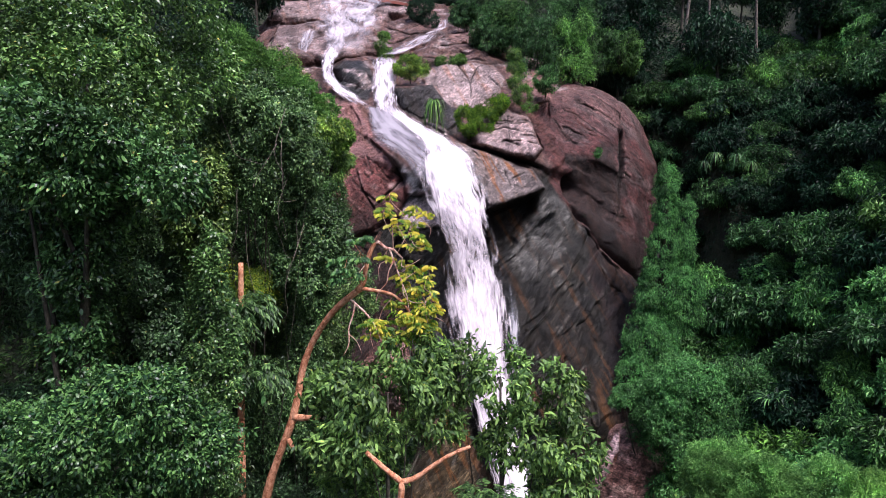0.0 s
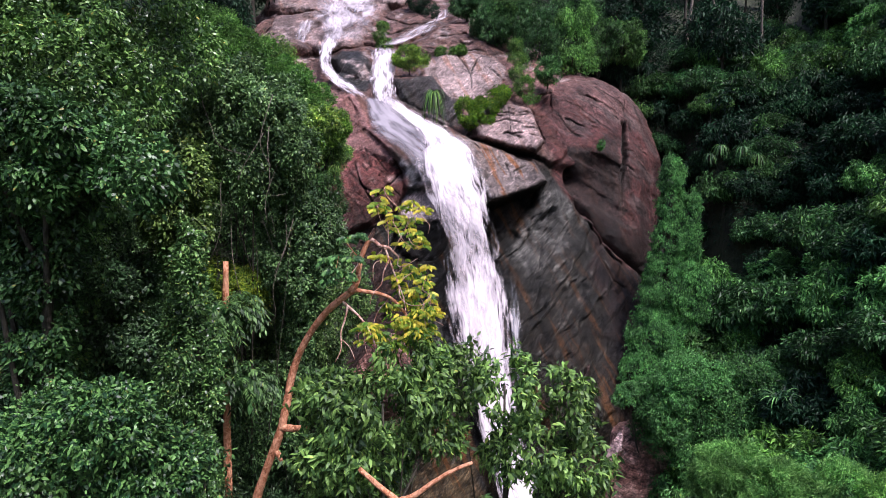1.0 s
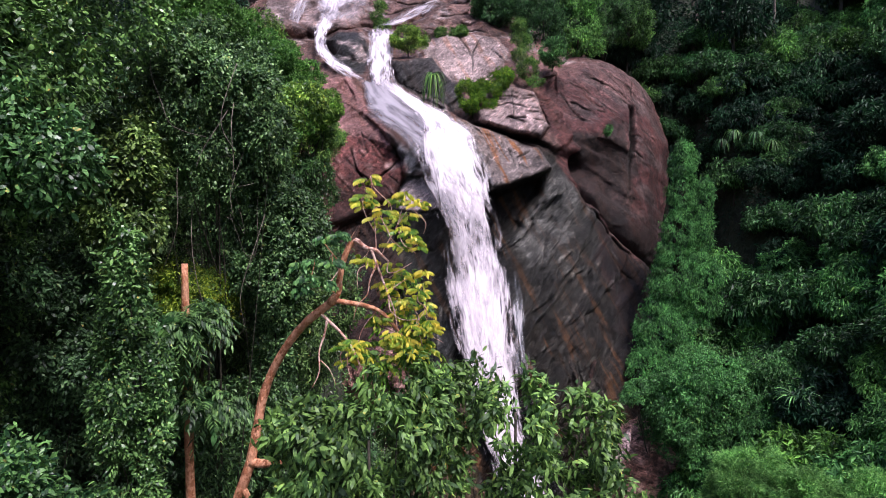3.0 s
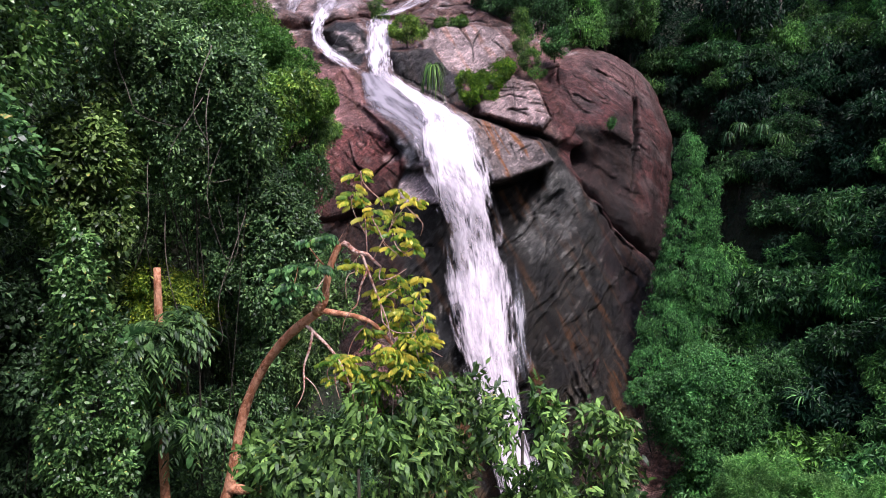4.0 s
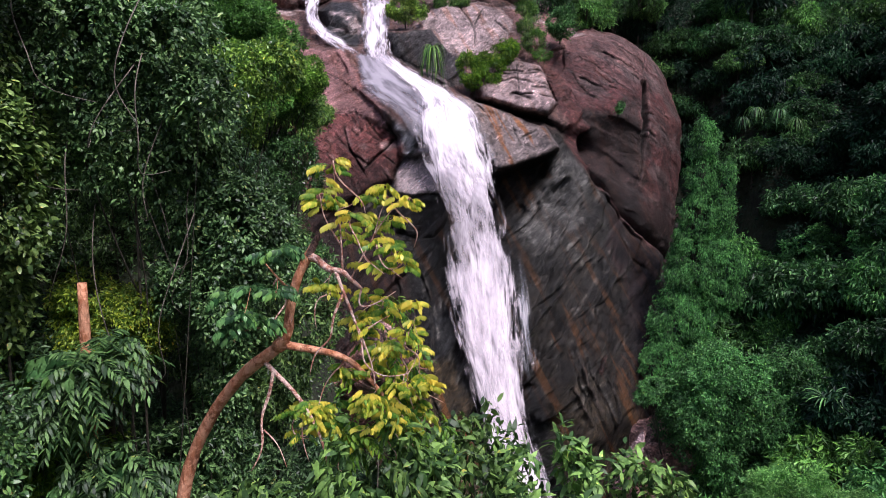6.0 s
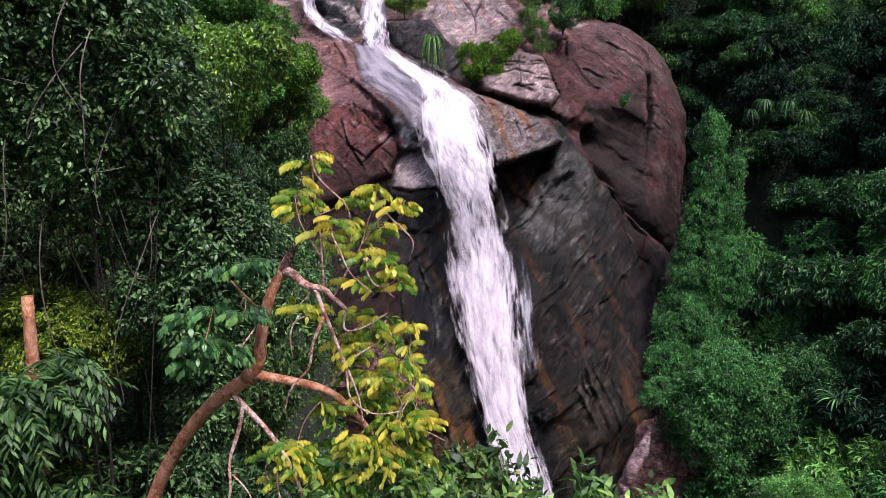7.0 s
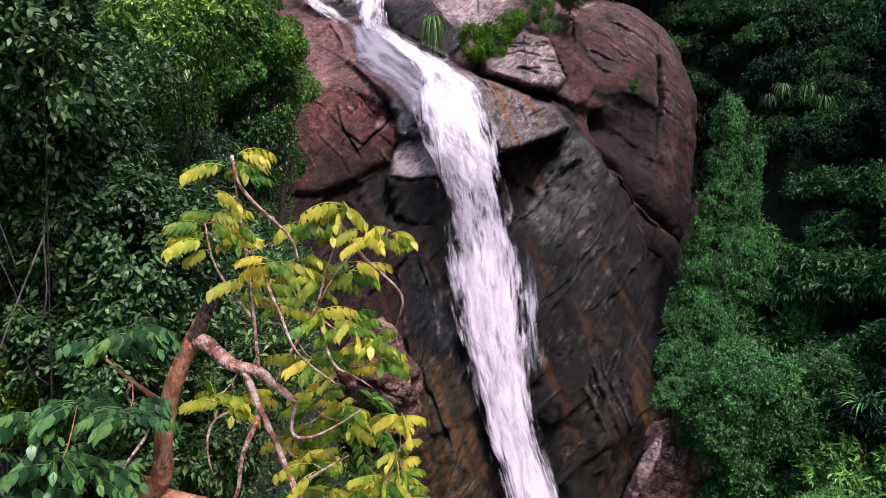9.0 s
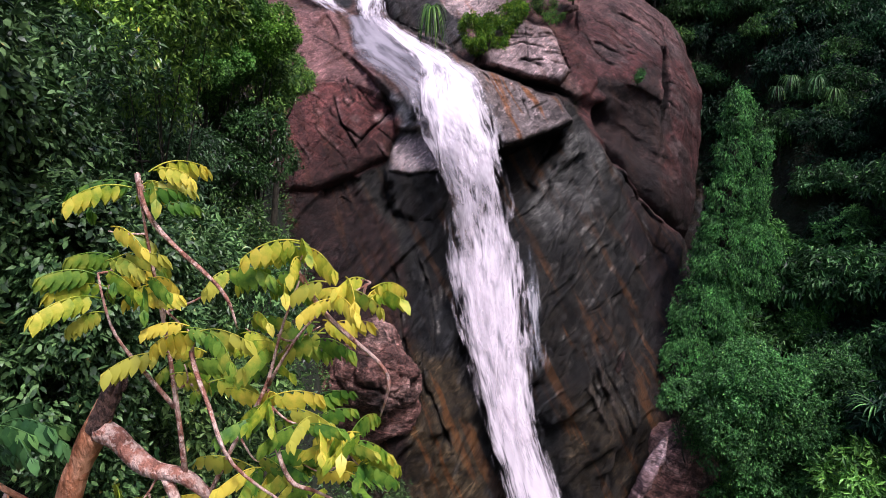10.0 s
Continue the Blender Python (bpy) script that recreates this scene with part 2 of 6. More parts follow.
M_PINK = rock_material("pink_pale_granite", (0.152, 0.083, 0.080), (0.372, 0.229, 0.228), (0.524, 0.363, 0.371), (0.031, 0.023, 0.023), 0.62, rust=(0.413, 0.140, 0.047), rust_at=0.68, pale=(0.634, 0.471, 0.491), pale_at=0.60, rough=0.5, slant=0.2, relief=0.6, scratch=-0.15, mottle=0.45)
M_BROWN = rock_material("brown_granite", (0.070, 0.034, 0.028), (0.168, 0.082, 0.068), (0.309, 0.187, 0.160), (0.020, 0.015, 0.013), 0.58, rust=(0.309, 0.120, 0.049), rust_at=0.68, pale=(0.449, 0.327, 0.290), pale_at=0.65, rough=0.55, slant=0.3, scratch=-0.3)
M_CRAG = rock_material("crag_granite", (0.124, 0.060, 0.050), (0.298, 0.145, 0.121), (0.547, 0.330, 0.283), (0.035, 0.026, 0.024), 0.58, rust=(0.547, 0.211, 0.086), rust_at=0.68, pale=(0.794, 0.578, 0.514), pale_at=0.65, rough=0.55, slant=0.3, scratch=-0.3)

def cliff_material():
    """Granite whose colour, rust, grain and wetness lie on the mesh; speckle, grain lines, water streaks and thin cracks on top."""
    m, n, l, b = node_material("cliff_granite")
    pos = n.new("ShaderNodeNewGeometry").outputs["Position"]
    stone_at, marks = n.new("ShaderNodeAttribute"), n.new("ShaderNodeAttribute")
    stone_at.attribute_name, marks.attribute_name = "stone", "marks"
    part = n.new("ShaderNodeSeparateColor")
    l.new(marks.outputs["Color"], part.inputs[0])
    rust, grain, damp = part.outputs[0], part.outputs[1], part.outputs[2]
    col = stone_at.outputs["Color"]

    def over(field, stops, col, k=1.0):
        r = ramp(n, [(at, grey(v)) for at, v in stops])
        l.new(field, r.inputs[0])
        return mixed(n, l, k, col, r.outputs[0], "MULTIPLY")

    rough_by = n.new("ShaderNodeMapRange")
    rough_by.inputs["From Min"].default_value, rough_by.inputs["From Max"].default_value = 0.28, 0.6
    rough_by.inputs["To Min"].default_value, rough_by.inputs["To Max"].default_value = 0.5, 1.0
    l.new(damp, rough_by.inputs["Value"])
    worn = rough_by.outputs[0]
    big = noise_node(n, l, pos, 0.33, 8, 0.66, 0.3)
    col = over(big, [(0.36, 0.62), (0.5, 1.0), (0.64, 1.42)], col)
    mott = noise_node(n, l, scaled(n, l, pos, (1, 1, 1.4), (0.2, 0.4, 0)), 1.6, 10, 0.72)
    col = over(mott, [(0.36, 0.42), (0.5, 1.0), (0.64, 1.95)], col, worn)
    fine = noise_node(n, l, pos, 11.0, 4, 0.6)
    col = over(fine, [(0.32, 0.72), (0.5, 1.0), (0.68, 1.35)], col)
    # chipped scars along the grain, pale and dark
    for turn_by, size, low_v, high_v in ((0.85, 1.1, 0.40, 2.6), (0.5, 2.6, 0.5, 2.1)):
        chip = noise_node(n, l, scaled(n, l, pos, (0.38, 0.8, 1.9), (0.1, turn_by, 0)), size, 9, 0.70, 0.4)
        col = over(chip, [(0.38, low_v), (0.43, 1.0), (0.585, 1.0), (0.635, high_v)], col, worn)
    # water streaks, dark and rusty, run down the face
    run = noise_node(n, l, scaled(n, l, pos, (1.7, 0.14, 0.14), (0, 0.45, 0)), 0.8, 6, 0.62, 0.2)
    rr = ramp(n, [(0.53, grey(0)), (0.60, grey(1))])
    l.new(run, rr.inputs[0])
    amount = n.new("ShaderNodeMath")
    amount.operation = "MULTIPLY"
    l.new(rr.outputs[0], amount.inputs[0])
    l.new(rust, amount.inputs[1])
    rusty = mixed(n, l, 0.7, mixed(n, l, 1.0, col, (2.0, 0.95, 0.42), "MULTIPLY"), (0.20, 0.080, 0.020))
    col = mixed(n, l, amount.outputs[0], col, rusty)
    dark = noise_node(n, l, scaled(n, l, pos, (1.2, 0.25, 0.20), (0, 0.25, 0)), 0.55, 8, 0.70)
    col = over(dark, [(0.50, 1.0), (0.58, 0.42)], col, 0.75)
    # grain lines: rising to the right, or falling where the mark says so
    lines = []
    for turn_by in (0.85, -0.55):
        lines.append(noise_node(n, l, scaled(n, l, pos, (0.20, 0.25, 3.2), (0.1, turn_by, 0)), 1.0, 6, 0.62))
    pick = n.new("ShaderNodeMix")
    l.new(grain, pick.inputs[0])
    l.new(lines[0], pick.inputs[2])
    l.new(lines[1], pick.inputs[3])
    scr = pick.outputs[0]
    tr = ramp(n, [(0.400, grey(1)), (0.412, grey(0.25)), (0.428, grey(1)), (0.482, grey(1)), (0.490, grey(0.4)), (0.500, grey(1)), (0.545, grey(1)), (0.556, grey(2.4)), (0.572, grey(1))])
    l.new(scr, tr.inputs[0])
    col = mixed(n, l, 0.9, col, tr.outputs[0], "MULTIPLY")
    wob = n.new("ShaderNodeTexNoise")
    wob.inputs["Scale"].default_value, wob.inputs["Detail"].default_value = 0.6, 7
    l.new(pos, wob.inputs["Vector"])
    seams = []
    for size, width, turn_by, stretch in ((0.22, 0.010, 0.9, 2.4), (0.5, 0.012, -0.4, 1.9)):
        vor = n.new("ShaderNodeTexVoronoi")
        vor.feature = "DISTANCE_TO_EDGE"
        vor.inputs["Scale"].default_value = size
        off = n.new("ShaderNodeVectorMath")
        off.operation = "MULTIPLY_ADD"
        off.inputs[1].default_value = (2.2, 2.2, 2.2)
        l.new(wob.outputs["Color"], off.inputs[0])
        l.new(scaled(n, l, pos, (0.8, 0.8, stretch), (0.2, turn_by, 0)), off.inputs[2])
        l.new(off.outputs[0], vor.inputs["Vector"])
        lr = ramp(n, [(0.0, grey(0.2)), (width, grey(1))])
        l.new(vor.outputs["Distance"], lr.inputs[0])
        seams.append(lr.outputs[0])
    seam = mixed(n, l, 1.0, seams[0], seams[1], "MULTIPLY")
    col = mixed(n, l, 0.7, col, seam, "MULTIPLY")
    l.new(col, b.inputs["Base Color"])
    gl = n.new("ShaderNodeMapRange")
    gl.inputs["To Min"].default_value, gl.inputs["To Max"].default_value = 0.72, 0.30
    l.new(damp, gl.inputs["Value"])
    l.new(gl.outputs[0], b.inputs["Roughness"])
    b.inputs["Specular IOR Level"].default_value = 0.35
    b1, b2 = n.new("ShaderNodeBump"), n.new("ShaderNodeBump")
    b1.inputs["Strength"].default_value, b1.inputs["Distance"].default_value = 1.0, 0.30
    b2.inputs["Strength"].default_value, b2.inputs["Distance"].default_value = 1.0, 0.22
    l.new(mott, b1.inputs["Height"])
    l.new(mixed(n, l, 0.5, seam, tr.outputs[0]), b2.inputs["Height"])
    l.new(b1.outputs[0], b2.inputs["Normal"])
    l.new(b2.outputs[0], b.inputs["Normal"])
    return m


M_CLIFF = cliff_material()

M_WATER = water_material("white_water", 1.0, 0.28, along=0.16, across=7.0, tint=(0.75, 0.655, 0.71), gap=(0.645, 0.575, 0.63), end=0.08, top=(0.79, 0.70, 0.75), share=0.45, thin=0.28)
M_STREAM = water_material("stream_water", 0.86, 0.3, along=0.2, across=5.0, tint=(0.66, 0.58, 0.63), gap=(0.46, 0.41, 0.45), end=0.22, top=(0.735, 0.65, 0.70), share=0.45)
M_VEIL = water_material("thin_water", 0.50, 0.5, along=0.10, across=5.0, tint=(0.45, 0.46, 0.52), gap=(0.2, 0.22, 0.26), end=0.3)
M_SLIDE = water_material("sliding_water", 0.95, 0.26, along=0.07, across=3.0, tint=(0.30, 0.268, 0.30), gap=(0.235, 0.215, 0.245), end=0.08, top=(0.37, 0.33, 0.365), share=0.25)
M_SPRAY = water_material("broken_water", 0.50, 0.3, along=0.16, across=7.0, tint=(0.74, 0.65, 0.70), gap=(0.64, 0.575, 0.625), end=0.2, top=(0.8, 0.71, 0.76))
M_MIST = water_material("drifting_spray", 0.34, 0.5, along=0.10, across=1.6, tint=(0.66, 0.62, 0.68), gap=(0.55, 0.54, 0.60), end=0.35, top=(0.72, 0.66, 0.71), share=0.2)
M_FILM = water_material("film_of_water", 0.72, 0.25, along=0.10, across=4.5, tint=(0.50, 0.445, 0.485), gap=(0.34, 0.30, 0.33), end=0.1, top=(0.66, 0.58, 0.63), share=0.35)

L_NEAR = leaf_material("broad_leaves", (0.028, 0.076, 0.024), (0.145, 0.285, 0.085), (0.576, 0.420, 0.116), 0.30)
L_LOW = leaf_material("turning_leaves", (0.018, 0.060, 0.019), (0.140, 0.285, 0.075), (0.357, 0.338, 0.088), 0.36)
# darker copy of the broad leaves, the bank's shade put into the colour
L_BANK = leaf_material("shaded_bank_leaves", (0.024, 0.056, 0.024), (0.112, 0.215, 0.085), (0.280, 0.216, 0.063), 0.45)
L_CLIMB = leaf_material("climbing_leaves", (0.036, 0.086, 0.030), (0.190, 0.330, 0.110), (0.62, 0.52, 0.16), 0.42)
L_CUSHION = leaf_material("cushion_leaves", (0.060, 0.165, 0.034), (0.215, 0.44, 0.085), (0.55, 0.60, 0.10), 0.5, 0.25, 0.6)
L_VINE = leaf_material("creeper_leaves", (0.061, 0.150, 0.039), (0.264, 0.443, 0.092), (0.736, 0.571, 0.108), 0.30)
L_HANG = leaf_material("drooping_leaves", (0.030, 0.078, 0.026), (0.150, 0.290, 0.085), (0.510, 0.494, 0.114), 0.5)
L_HILL = leaf_material("hillside_leaves", (0.044, 0.132, 0.040), (0.185, 0.44, 0.118), (0.559, 0.625, 0.080), 0.5, 0.2, 0.3)
# near black, since the forest's shade is put into the leaf colour
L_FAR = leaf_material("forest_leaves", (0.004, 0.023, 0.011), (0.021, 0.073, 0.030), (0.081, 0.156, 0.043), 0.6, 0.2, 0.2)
# hillside leaves at half brightness, the slope's shade put into the colour
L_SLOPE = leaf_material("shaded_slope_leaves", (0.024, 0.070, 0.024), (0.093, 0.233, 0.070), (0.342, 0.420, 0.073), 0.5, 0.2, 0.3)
L_GOLD = leaf_material("golden_leaves", (0.07, 0.16, 0.03), (0.25, 0.36, 0.05), (0.70, 0.50, 0.08), 0.45, 0.3)
L_BRIGHT = leaf_material("bright_leaves", (0.06, 0.17, 0.02), (0.20, 0.36, 0.03), (0.50, 0.45, 0.05), 0.45, 0.3)
L_FEATHER = leaf_material("feathery_leaves", (0.108, 0.276, 0.068), (0.296, 0.552, 0.152), (0.430, 0.552, 0.152), 0.6, 0.3)
L_YOUNG = spray_material("young_yellow_leaves", (0.07, 0.20, 0.02), (0.22, 0.38, 0.03), (0.62, 0.64, 0.06), (0.95, 0.80, 0.11))
L_FRESH = spray_material("fresh_green_leaves", (0.03, 0.11, 0.02), (0.10, 0.25, 0.03), (0.26, 0.42, 0.05), (0.60, 0.58, 0.08))
L_PILLAR = leaf_material("pillar_leaves", (0.036, 0.125, 0.038), (0.20, 0.49, 0.120), (0.50, 0.66, 0.09), 0.5, 0.2, 0.9)
L_GROWN = leaf_material("old_glossy_leaves", (0.034, 0.105, 0.034), (0.150, 0.33, 0.105), (0.16, 0.24, 0.09), 0.34)
B_ORANGE = bark_material("orange_bark", (0.462, 0.167, 0.076), (0.647, 0.321, 0.191), 7)
B_PINK = bark_material("pinkish_bark", (0.46, 0.19, 0.13), (0.76, 0.54, 0.46), 13)
B_GREY = bark_material("grey_bark", (0.08, 0.062, 0.048), (0.18, 0.15, 0.125), 5)
# bark under the crowns: its shade is put into the colour
B_SHADE = bark_material("shaded_dark_bark", (0.028, 0.024, 0.016), (0.06, 0.05, 0.035), 5)
B_DARK = bark_material("charred_bark", (0.055, 0.028, 0.022), (0.16, 0.085, 0.065), 22)


def soil_material():
    m, n, l, b = node_material("forest_floor")
    pos = n.new("ShaderNodeNewGeometry").outputs["Position"]
    c = ramp(n, [(0.35, (0.012, 0.014, 0.008)), (0.55, (0.025, 0.035, 0.014)), (0.7, (0.05, 0.04, 0.025))])
    l.new(noise_node(n, l, pos, 0.6, 8, 0.65), c.inputs[0])
    l.new(c.outputs[0], b.inputs["Base Color"])
    b.inputs["Roughness"].default_value = 0.9
    bp = n.new("ShaderNodeBump")
    bp.inputs["Distance"].default_value = 0.3
    l.new(noise_node(n, l, pos, 2.0, 7), bp.inputs["Height"])
    l.new(bp.outputs[0], b.inputs["Normal"])
    return m


M_SOIL = soil_material()


# ---- mesh helpers ----
def tri_mesh(name, v, f, smooth=False, uv=None):
    """A mesh from arrays of places (n, 3) and triangles (m, 3)."""
    v, f = np.ascontiguousarray(v, np.float32), np.ascontiguousarray(f, np.int32)
    me = bpy.data.meshes.new(name)
    me.vertices.add(len(v))
    me.vertices.foreach_set("co", v.ravel())
    me.loops.add(f.size)
    me.loops.foreach_set("vertex_index", f.ravel())
    me.polygons.add(len(f))
    me.polygons.foreach_set("loop_start", np.arange(0, f.size, 3, dtype=np.int32))
    me.update(calc_edges=True)
    me.polygons.foreach_set("use_smooth", np.full(len(f), smooth))
    if uv is not None:
        layer = me.uv_layers.new(name="flow")
        layer.data.foreach_set("uv", np.ascontiguousarray(uv[f.ravel()], np.float32).ravel())
    me.update()
    return me


def solid(name, me, material, parent=None, label=""):
    ob = new(name, me)
    me.materials.append(material)
    ob.parent = parent
    return tagged(ob, label)


def thing(name, place, label, category, group="", kind=""):
    ob = new(name)
    ob.location = place
    return tagged(ob, label, category, group, kind)


def unit(a):
    return a / np.maximum(np.linalg.norm(a, axis=-1, keepdims=True), 1e-9)


def tube(points, radii, sides=8, seed=0, rough=0.06):
    """A tapered, slightly knobbly limb along smoothed points: places and triangles."""
    p, r = np.array(points, float), np.array(radii, float)
    for _ in range(2):
        q = np.empty((2 * len(p) - 1, 3))
        q[0::2], q[1::2] = p, (p[:-1] + p[1:]) / 2
        q[2:-1:2] = 0.5 * q[2:-1:2] + 0.25 * (q[1:-2:2] + q[3::2])
        s = np.empty(2 * len(r) - 1)
        s[0::2], s[1::2] = r, (r[:-1] + r[1:]) / 2
        p, r = q, s
    d = unit(np.gradient(p, axis=0))
    a = unit(np.cross(d, np.array((0.31, 0.92, 0.23))))
    b = np.cross(d, a)
    ang = np.linspace(0, 2 * np.pi, sides, endpoint=False)
    ring = a[:, None] * np.cos(ang)[None, :, None] + b[:, None] * np.sin(ang)[None, :, None]
    v = (p[:, None] + ring * r[:, None, None]).reshape(-1, 3)
    k = 1 + rough * 3 * vnoise(v / max(r.max(), 0.01) * 0.8, seed)
    v = np.repeat(p, sides, 0) + (v - np.repeat(p, sides, 0)) * k[:, None]
    n, f = len(p), []
    for i in range(n - 1):
        for j in range(sides):
            c, e = i * sides + j, i * sides + (j + 1) % sides
            f += [(c, e, e + sides), (c, e + sides, c + sides)]
    v = np.vstack([v, p[:1], p[-1:]])
    for j in range(sides):
        f += [(n * sides, (j + 1) % sides, j), (n * sides + 1, (n - 1) * sides + j, (n - 1) * sides + (j + 1) % sides)]
    return v, np.array(f)


def joined(pieces):
    vs, fs, at = [], [], 0
    for v, f in pieces:
        vs.append(v)
        fs.append(np.asarray(f) + at)
        at += len(v)
    return np.vstack(vs), np.vstack(fs)


def limb(name, points, radii, material, parent, sides=8, seed=0, label=""):
    """A limb as a part; points are relative to the parent's base."""
    return solid(name, tri_mesh(name, *tube(points, radii, sides, seed), smooth=True), material, parent, label)


def leaf_sheets(base, way, face, length, width, curl=0.25, fine=True):
    """Leaves: base (n, 3), way along the leaf, its upper face, length and width (n,). Six corners each if fine, else four."""
    face = unit(face - way * (face * way).sum(1, keepdims=True))
    side = np.cross(way, face)
    n, L, W = len(base), length[:, None], width[:, None]
    if fine:
        v = np.stack([base,
                      base + way * L * 0.32 + side * W * 0.5 - face * L * curl * 0.08, base + way * L * 0.32 - side * W * 0.5 - face * L * curl * 0.08,
                      base + way * L * 0.70 + side * W * 0.40 - face * L * curl * 0.45, base + way * L * 0.70 - side * W * 0.40 - face * L * curl * 0.45,
                      base + way * L - face * L * curl], 1).reshape(-1, 3)
        f = np.array([(0, 1, 2), (1, 3, 4), (1, 4, 2), (3, 5, 4)])
        k = 6
    else:
        v = np.stack([base, base + way * L * 0.5 + side * W * 0.5 + face * W * 0.15, base + way * L - face * L * curl, base + way * L * 0.5 - side * W * 0.5 + face * W * 0.15], 1).reshape(-1, 3)
        f = np.array([(0, 1, 2), (0, 2, 3)])
        k = 4
    return v, (f[None] + (np.arange(n) * k)[:, None, None]).reshape(-1, 3)


def shell(rng, blobs, n, deep=0.35, lump=0.25, front=0.55, tuft=0.6, bare=-0.12):
    """n places on and just under the skin of a heap of ellipsoids (cx, cy, cz, rx, ry, rz), with the outward way. Fewer on the side away from -y."""
    B = np.array(blobs, float)
    wgt = (B[:, 3] * B[:, 5] + B[:, 3] * B[:, 4] + B[:, 4] * B[:, 5])
    n2 = int(n * 4.2)
    pick = rng.choice(len(B), n2, p=wgt / wgt.sum())
    d = unit(rng.normal(size=(n2, 3)))
    c, r = B[pick, :3], B[pick, 3:]
    f = 1 + lump * fbm((c + d * r) * 1.1 / np.maximum(r.mean(1, keepdims=True), 0.4), 3, 3) * 1.4 - deep * rng.random(n2) ** 2 + 0.28 * rng.random(n2) * (rng.random(n2) < 0.12)
    p = c + d * r * f[:, None]
    keep = (d[:, 1] < 0.25) | (rng.random(n2) < front)
    keep &= (d[:, 2] > -0.45) | (rng.random(n2) < 0.5)
    keep &= vnoise(p / tuft, 77) + 0.5 * vnoise(p / tuft * 2.3, 78) > bare + 0.3 * rng.normal(size=n2) * 0.5
    for j in range(len(B)):
        q = (((p - B[j, :3]) / B[j, 3:]) ** 2).sum(1)
        keep &= (q > 0.5) | (pick == j)
    p, d = p[keep][:n], unit(d[keep] / np.maximum(r[keep], 0.1))[:n]
    return p, d


def fronds(rng, blobs, count, pairs, span, leaflet, slim=0.3, droop=0.6, deep=0.35, front=0.55):
    """A crown of feathered leaves: each a stalk that leans out and droops, with leaflets in pairs."""
    p, out = shell(rng, blobs, count, deep, 0.25, front, span * 1.4, -0.05)
    m = len(p)
    way = unit(out * np.array((1, 1, 0.6)) + rng.normal(size=(m, 3)) * 0.45 + np.array((0, 0, 0.15)))
    side = unit(np.cross(way, np.array((0, 0, 1.0)) + rng.normal(size=(m, 3)) * 0.2))
    length = span * rng.uniform(0.7, 1.2, m)
    bases, ways, faces, sizes = [], [], [], []
    for k in range(pairs):
        t = 0.2 + 0.8 * k / max(pairs - 1, 1)
        at = p + way * (length * t)[:, None] + np.array((0, 0, -1.0)) * (length * droop * t * t)[:, None]
        for sgn in (1, -1):
            bases.append(at)
            ways.append(unit(way * 0.55 + sgn * side * 0.8 + np.array((0, 0, -0.35 - 0.5 * droop * t)) + rng.normal(size=(m, 3)) * 0.12))
            faces.append(unit(np.array((0, 0, 1.0)) + sgn * side * 0.35 + out * 0.3 + rng.normal(size=(m, 3)) * 0.15))
            sizes.append(leaflet * rng.uniform(0.8, 1.2, m) * (1 - 0.3 * abs(t - 0.55)))
    size = np.concatenate(sizes)
    return leaf_sheets(np.vstack(bases), np.vstack(ways), np.vstack(faces), size, size * slim, 0.3, True)


def foliage(rng, blobs, clusters, per, size, slim=0.42, droop=0.35, spread=0.9, fine=False, curl=0.25, deep=0.35, front=0.55, lump=0.25, bare=-0.12):
    """A crown's leaves: clusters of so many leaves fanning out from twig tips."""
    p, out = shell(rng, blobs, clusters, deep, lump, front, size * 3.2, bare)
    m = len(p)
    p, out = np.repeat(p, per, 0), np.repeat(out, per, 0)
    tw = np.repeat(unit(rng.normal(size=(m, 3))), per, 0)
    way = unit(out * 0.55 + tw * 0.45 + rng.normal(size=p.shape) * spread * 0.6 + np.array((0, 0, -droop)))
    face = unit(out * 0.5 + np.array((0, 0, 0.9)) + rng.normal(size=p.shape) * 0.6)
    length = size * rng.uniform(0.6, 1.25, len(p))
    base = p + rng.normal(size=p.shape) * size * 0.35
    return leaf_sheets(base, way, face, length, length * slim * rng.uniform(0.8, 1.2, len(p)), curl, fine)


def heap(rng, centre, radii, n, share=0.42, low=-0.3):
    """n ellipsoids that make up a crown about centre, and one in the middle."""
    c, r = np.array(centre, float), np.array(radii, float)
    out = [(*c, *(r * 0.68))]
    for i in range(n):
        d = unit(rng.normal(size=3))
        d[2] = max(d[2], low)
        s = share * rng.uniform(0.7, 1.25)
        out.append((*(c + d * r * rng.uniform(0.62, 0.95)), *(r * s * np.array((1, 1, 0.85)))))
    return out


def tree(name, base, blobs, material, clusters, per, size, label, category="tree", group="", bark=None, girth=0.16, limbs=5, seed=0, lean=(0, 0), feather=0, **kw):
    """A trunk, limbs that reach into the crown's clumps, and the crown of leaves; blobs are given relative to base."""
    rng = np.random.default_rng(seed)
    bark = bark or B_SHADE
    ob = thing(name, base, label, category, group)
    top = np.array(blobs[0][:3])
    mid = top * 0.5 + np.array((*lean, 0))
    limb("trunk", [(0, 0, -0.6), mid * 0.5, mid, top * 0.8, top], [girth * 1.25, girth, girth * 0.9, girth * 0.65, girth * 0.3], bark, ob, 9, seed)
    for i, bl in enumerate(blobs[1:1 + limbs]):
        tip = np.array(bl[:3])
        start = mid + (top - mid) * (0.1 + 0.8 * i / max(limbs, 1))
        limb("limb", [start, (start + tip) / 2 + rng.normal(size=3) * 0.12, tip], [girth * 0.45, girth * 0.3, girth * 0.08], bark, ob, 6, seed + i)
    leaves = fronds(rng, blobs, clusters, per, size, feather, **kw) if feather else foliage(rng, blobs, clusters, per, size, **kw)
    solid("crown", tri_mesh("crown", *leaves), material, ob)
    return ob


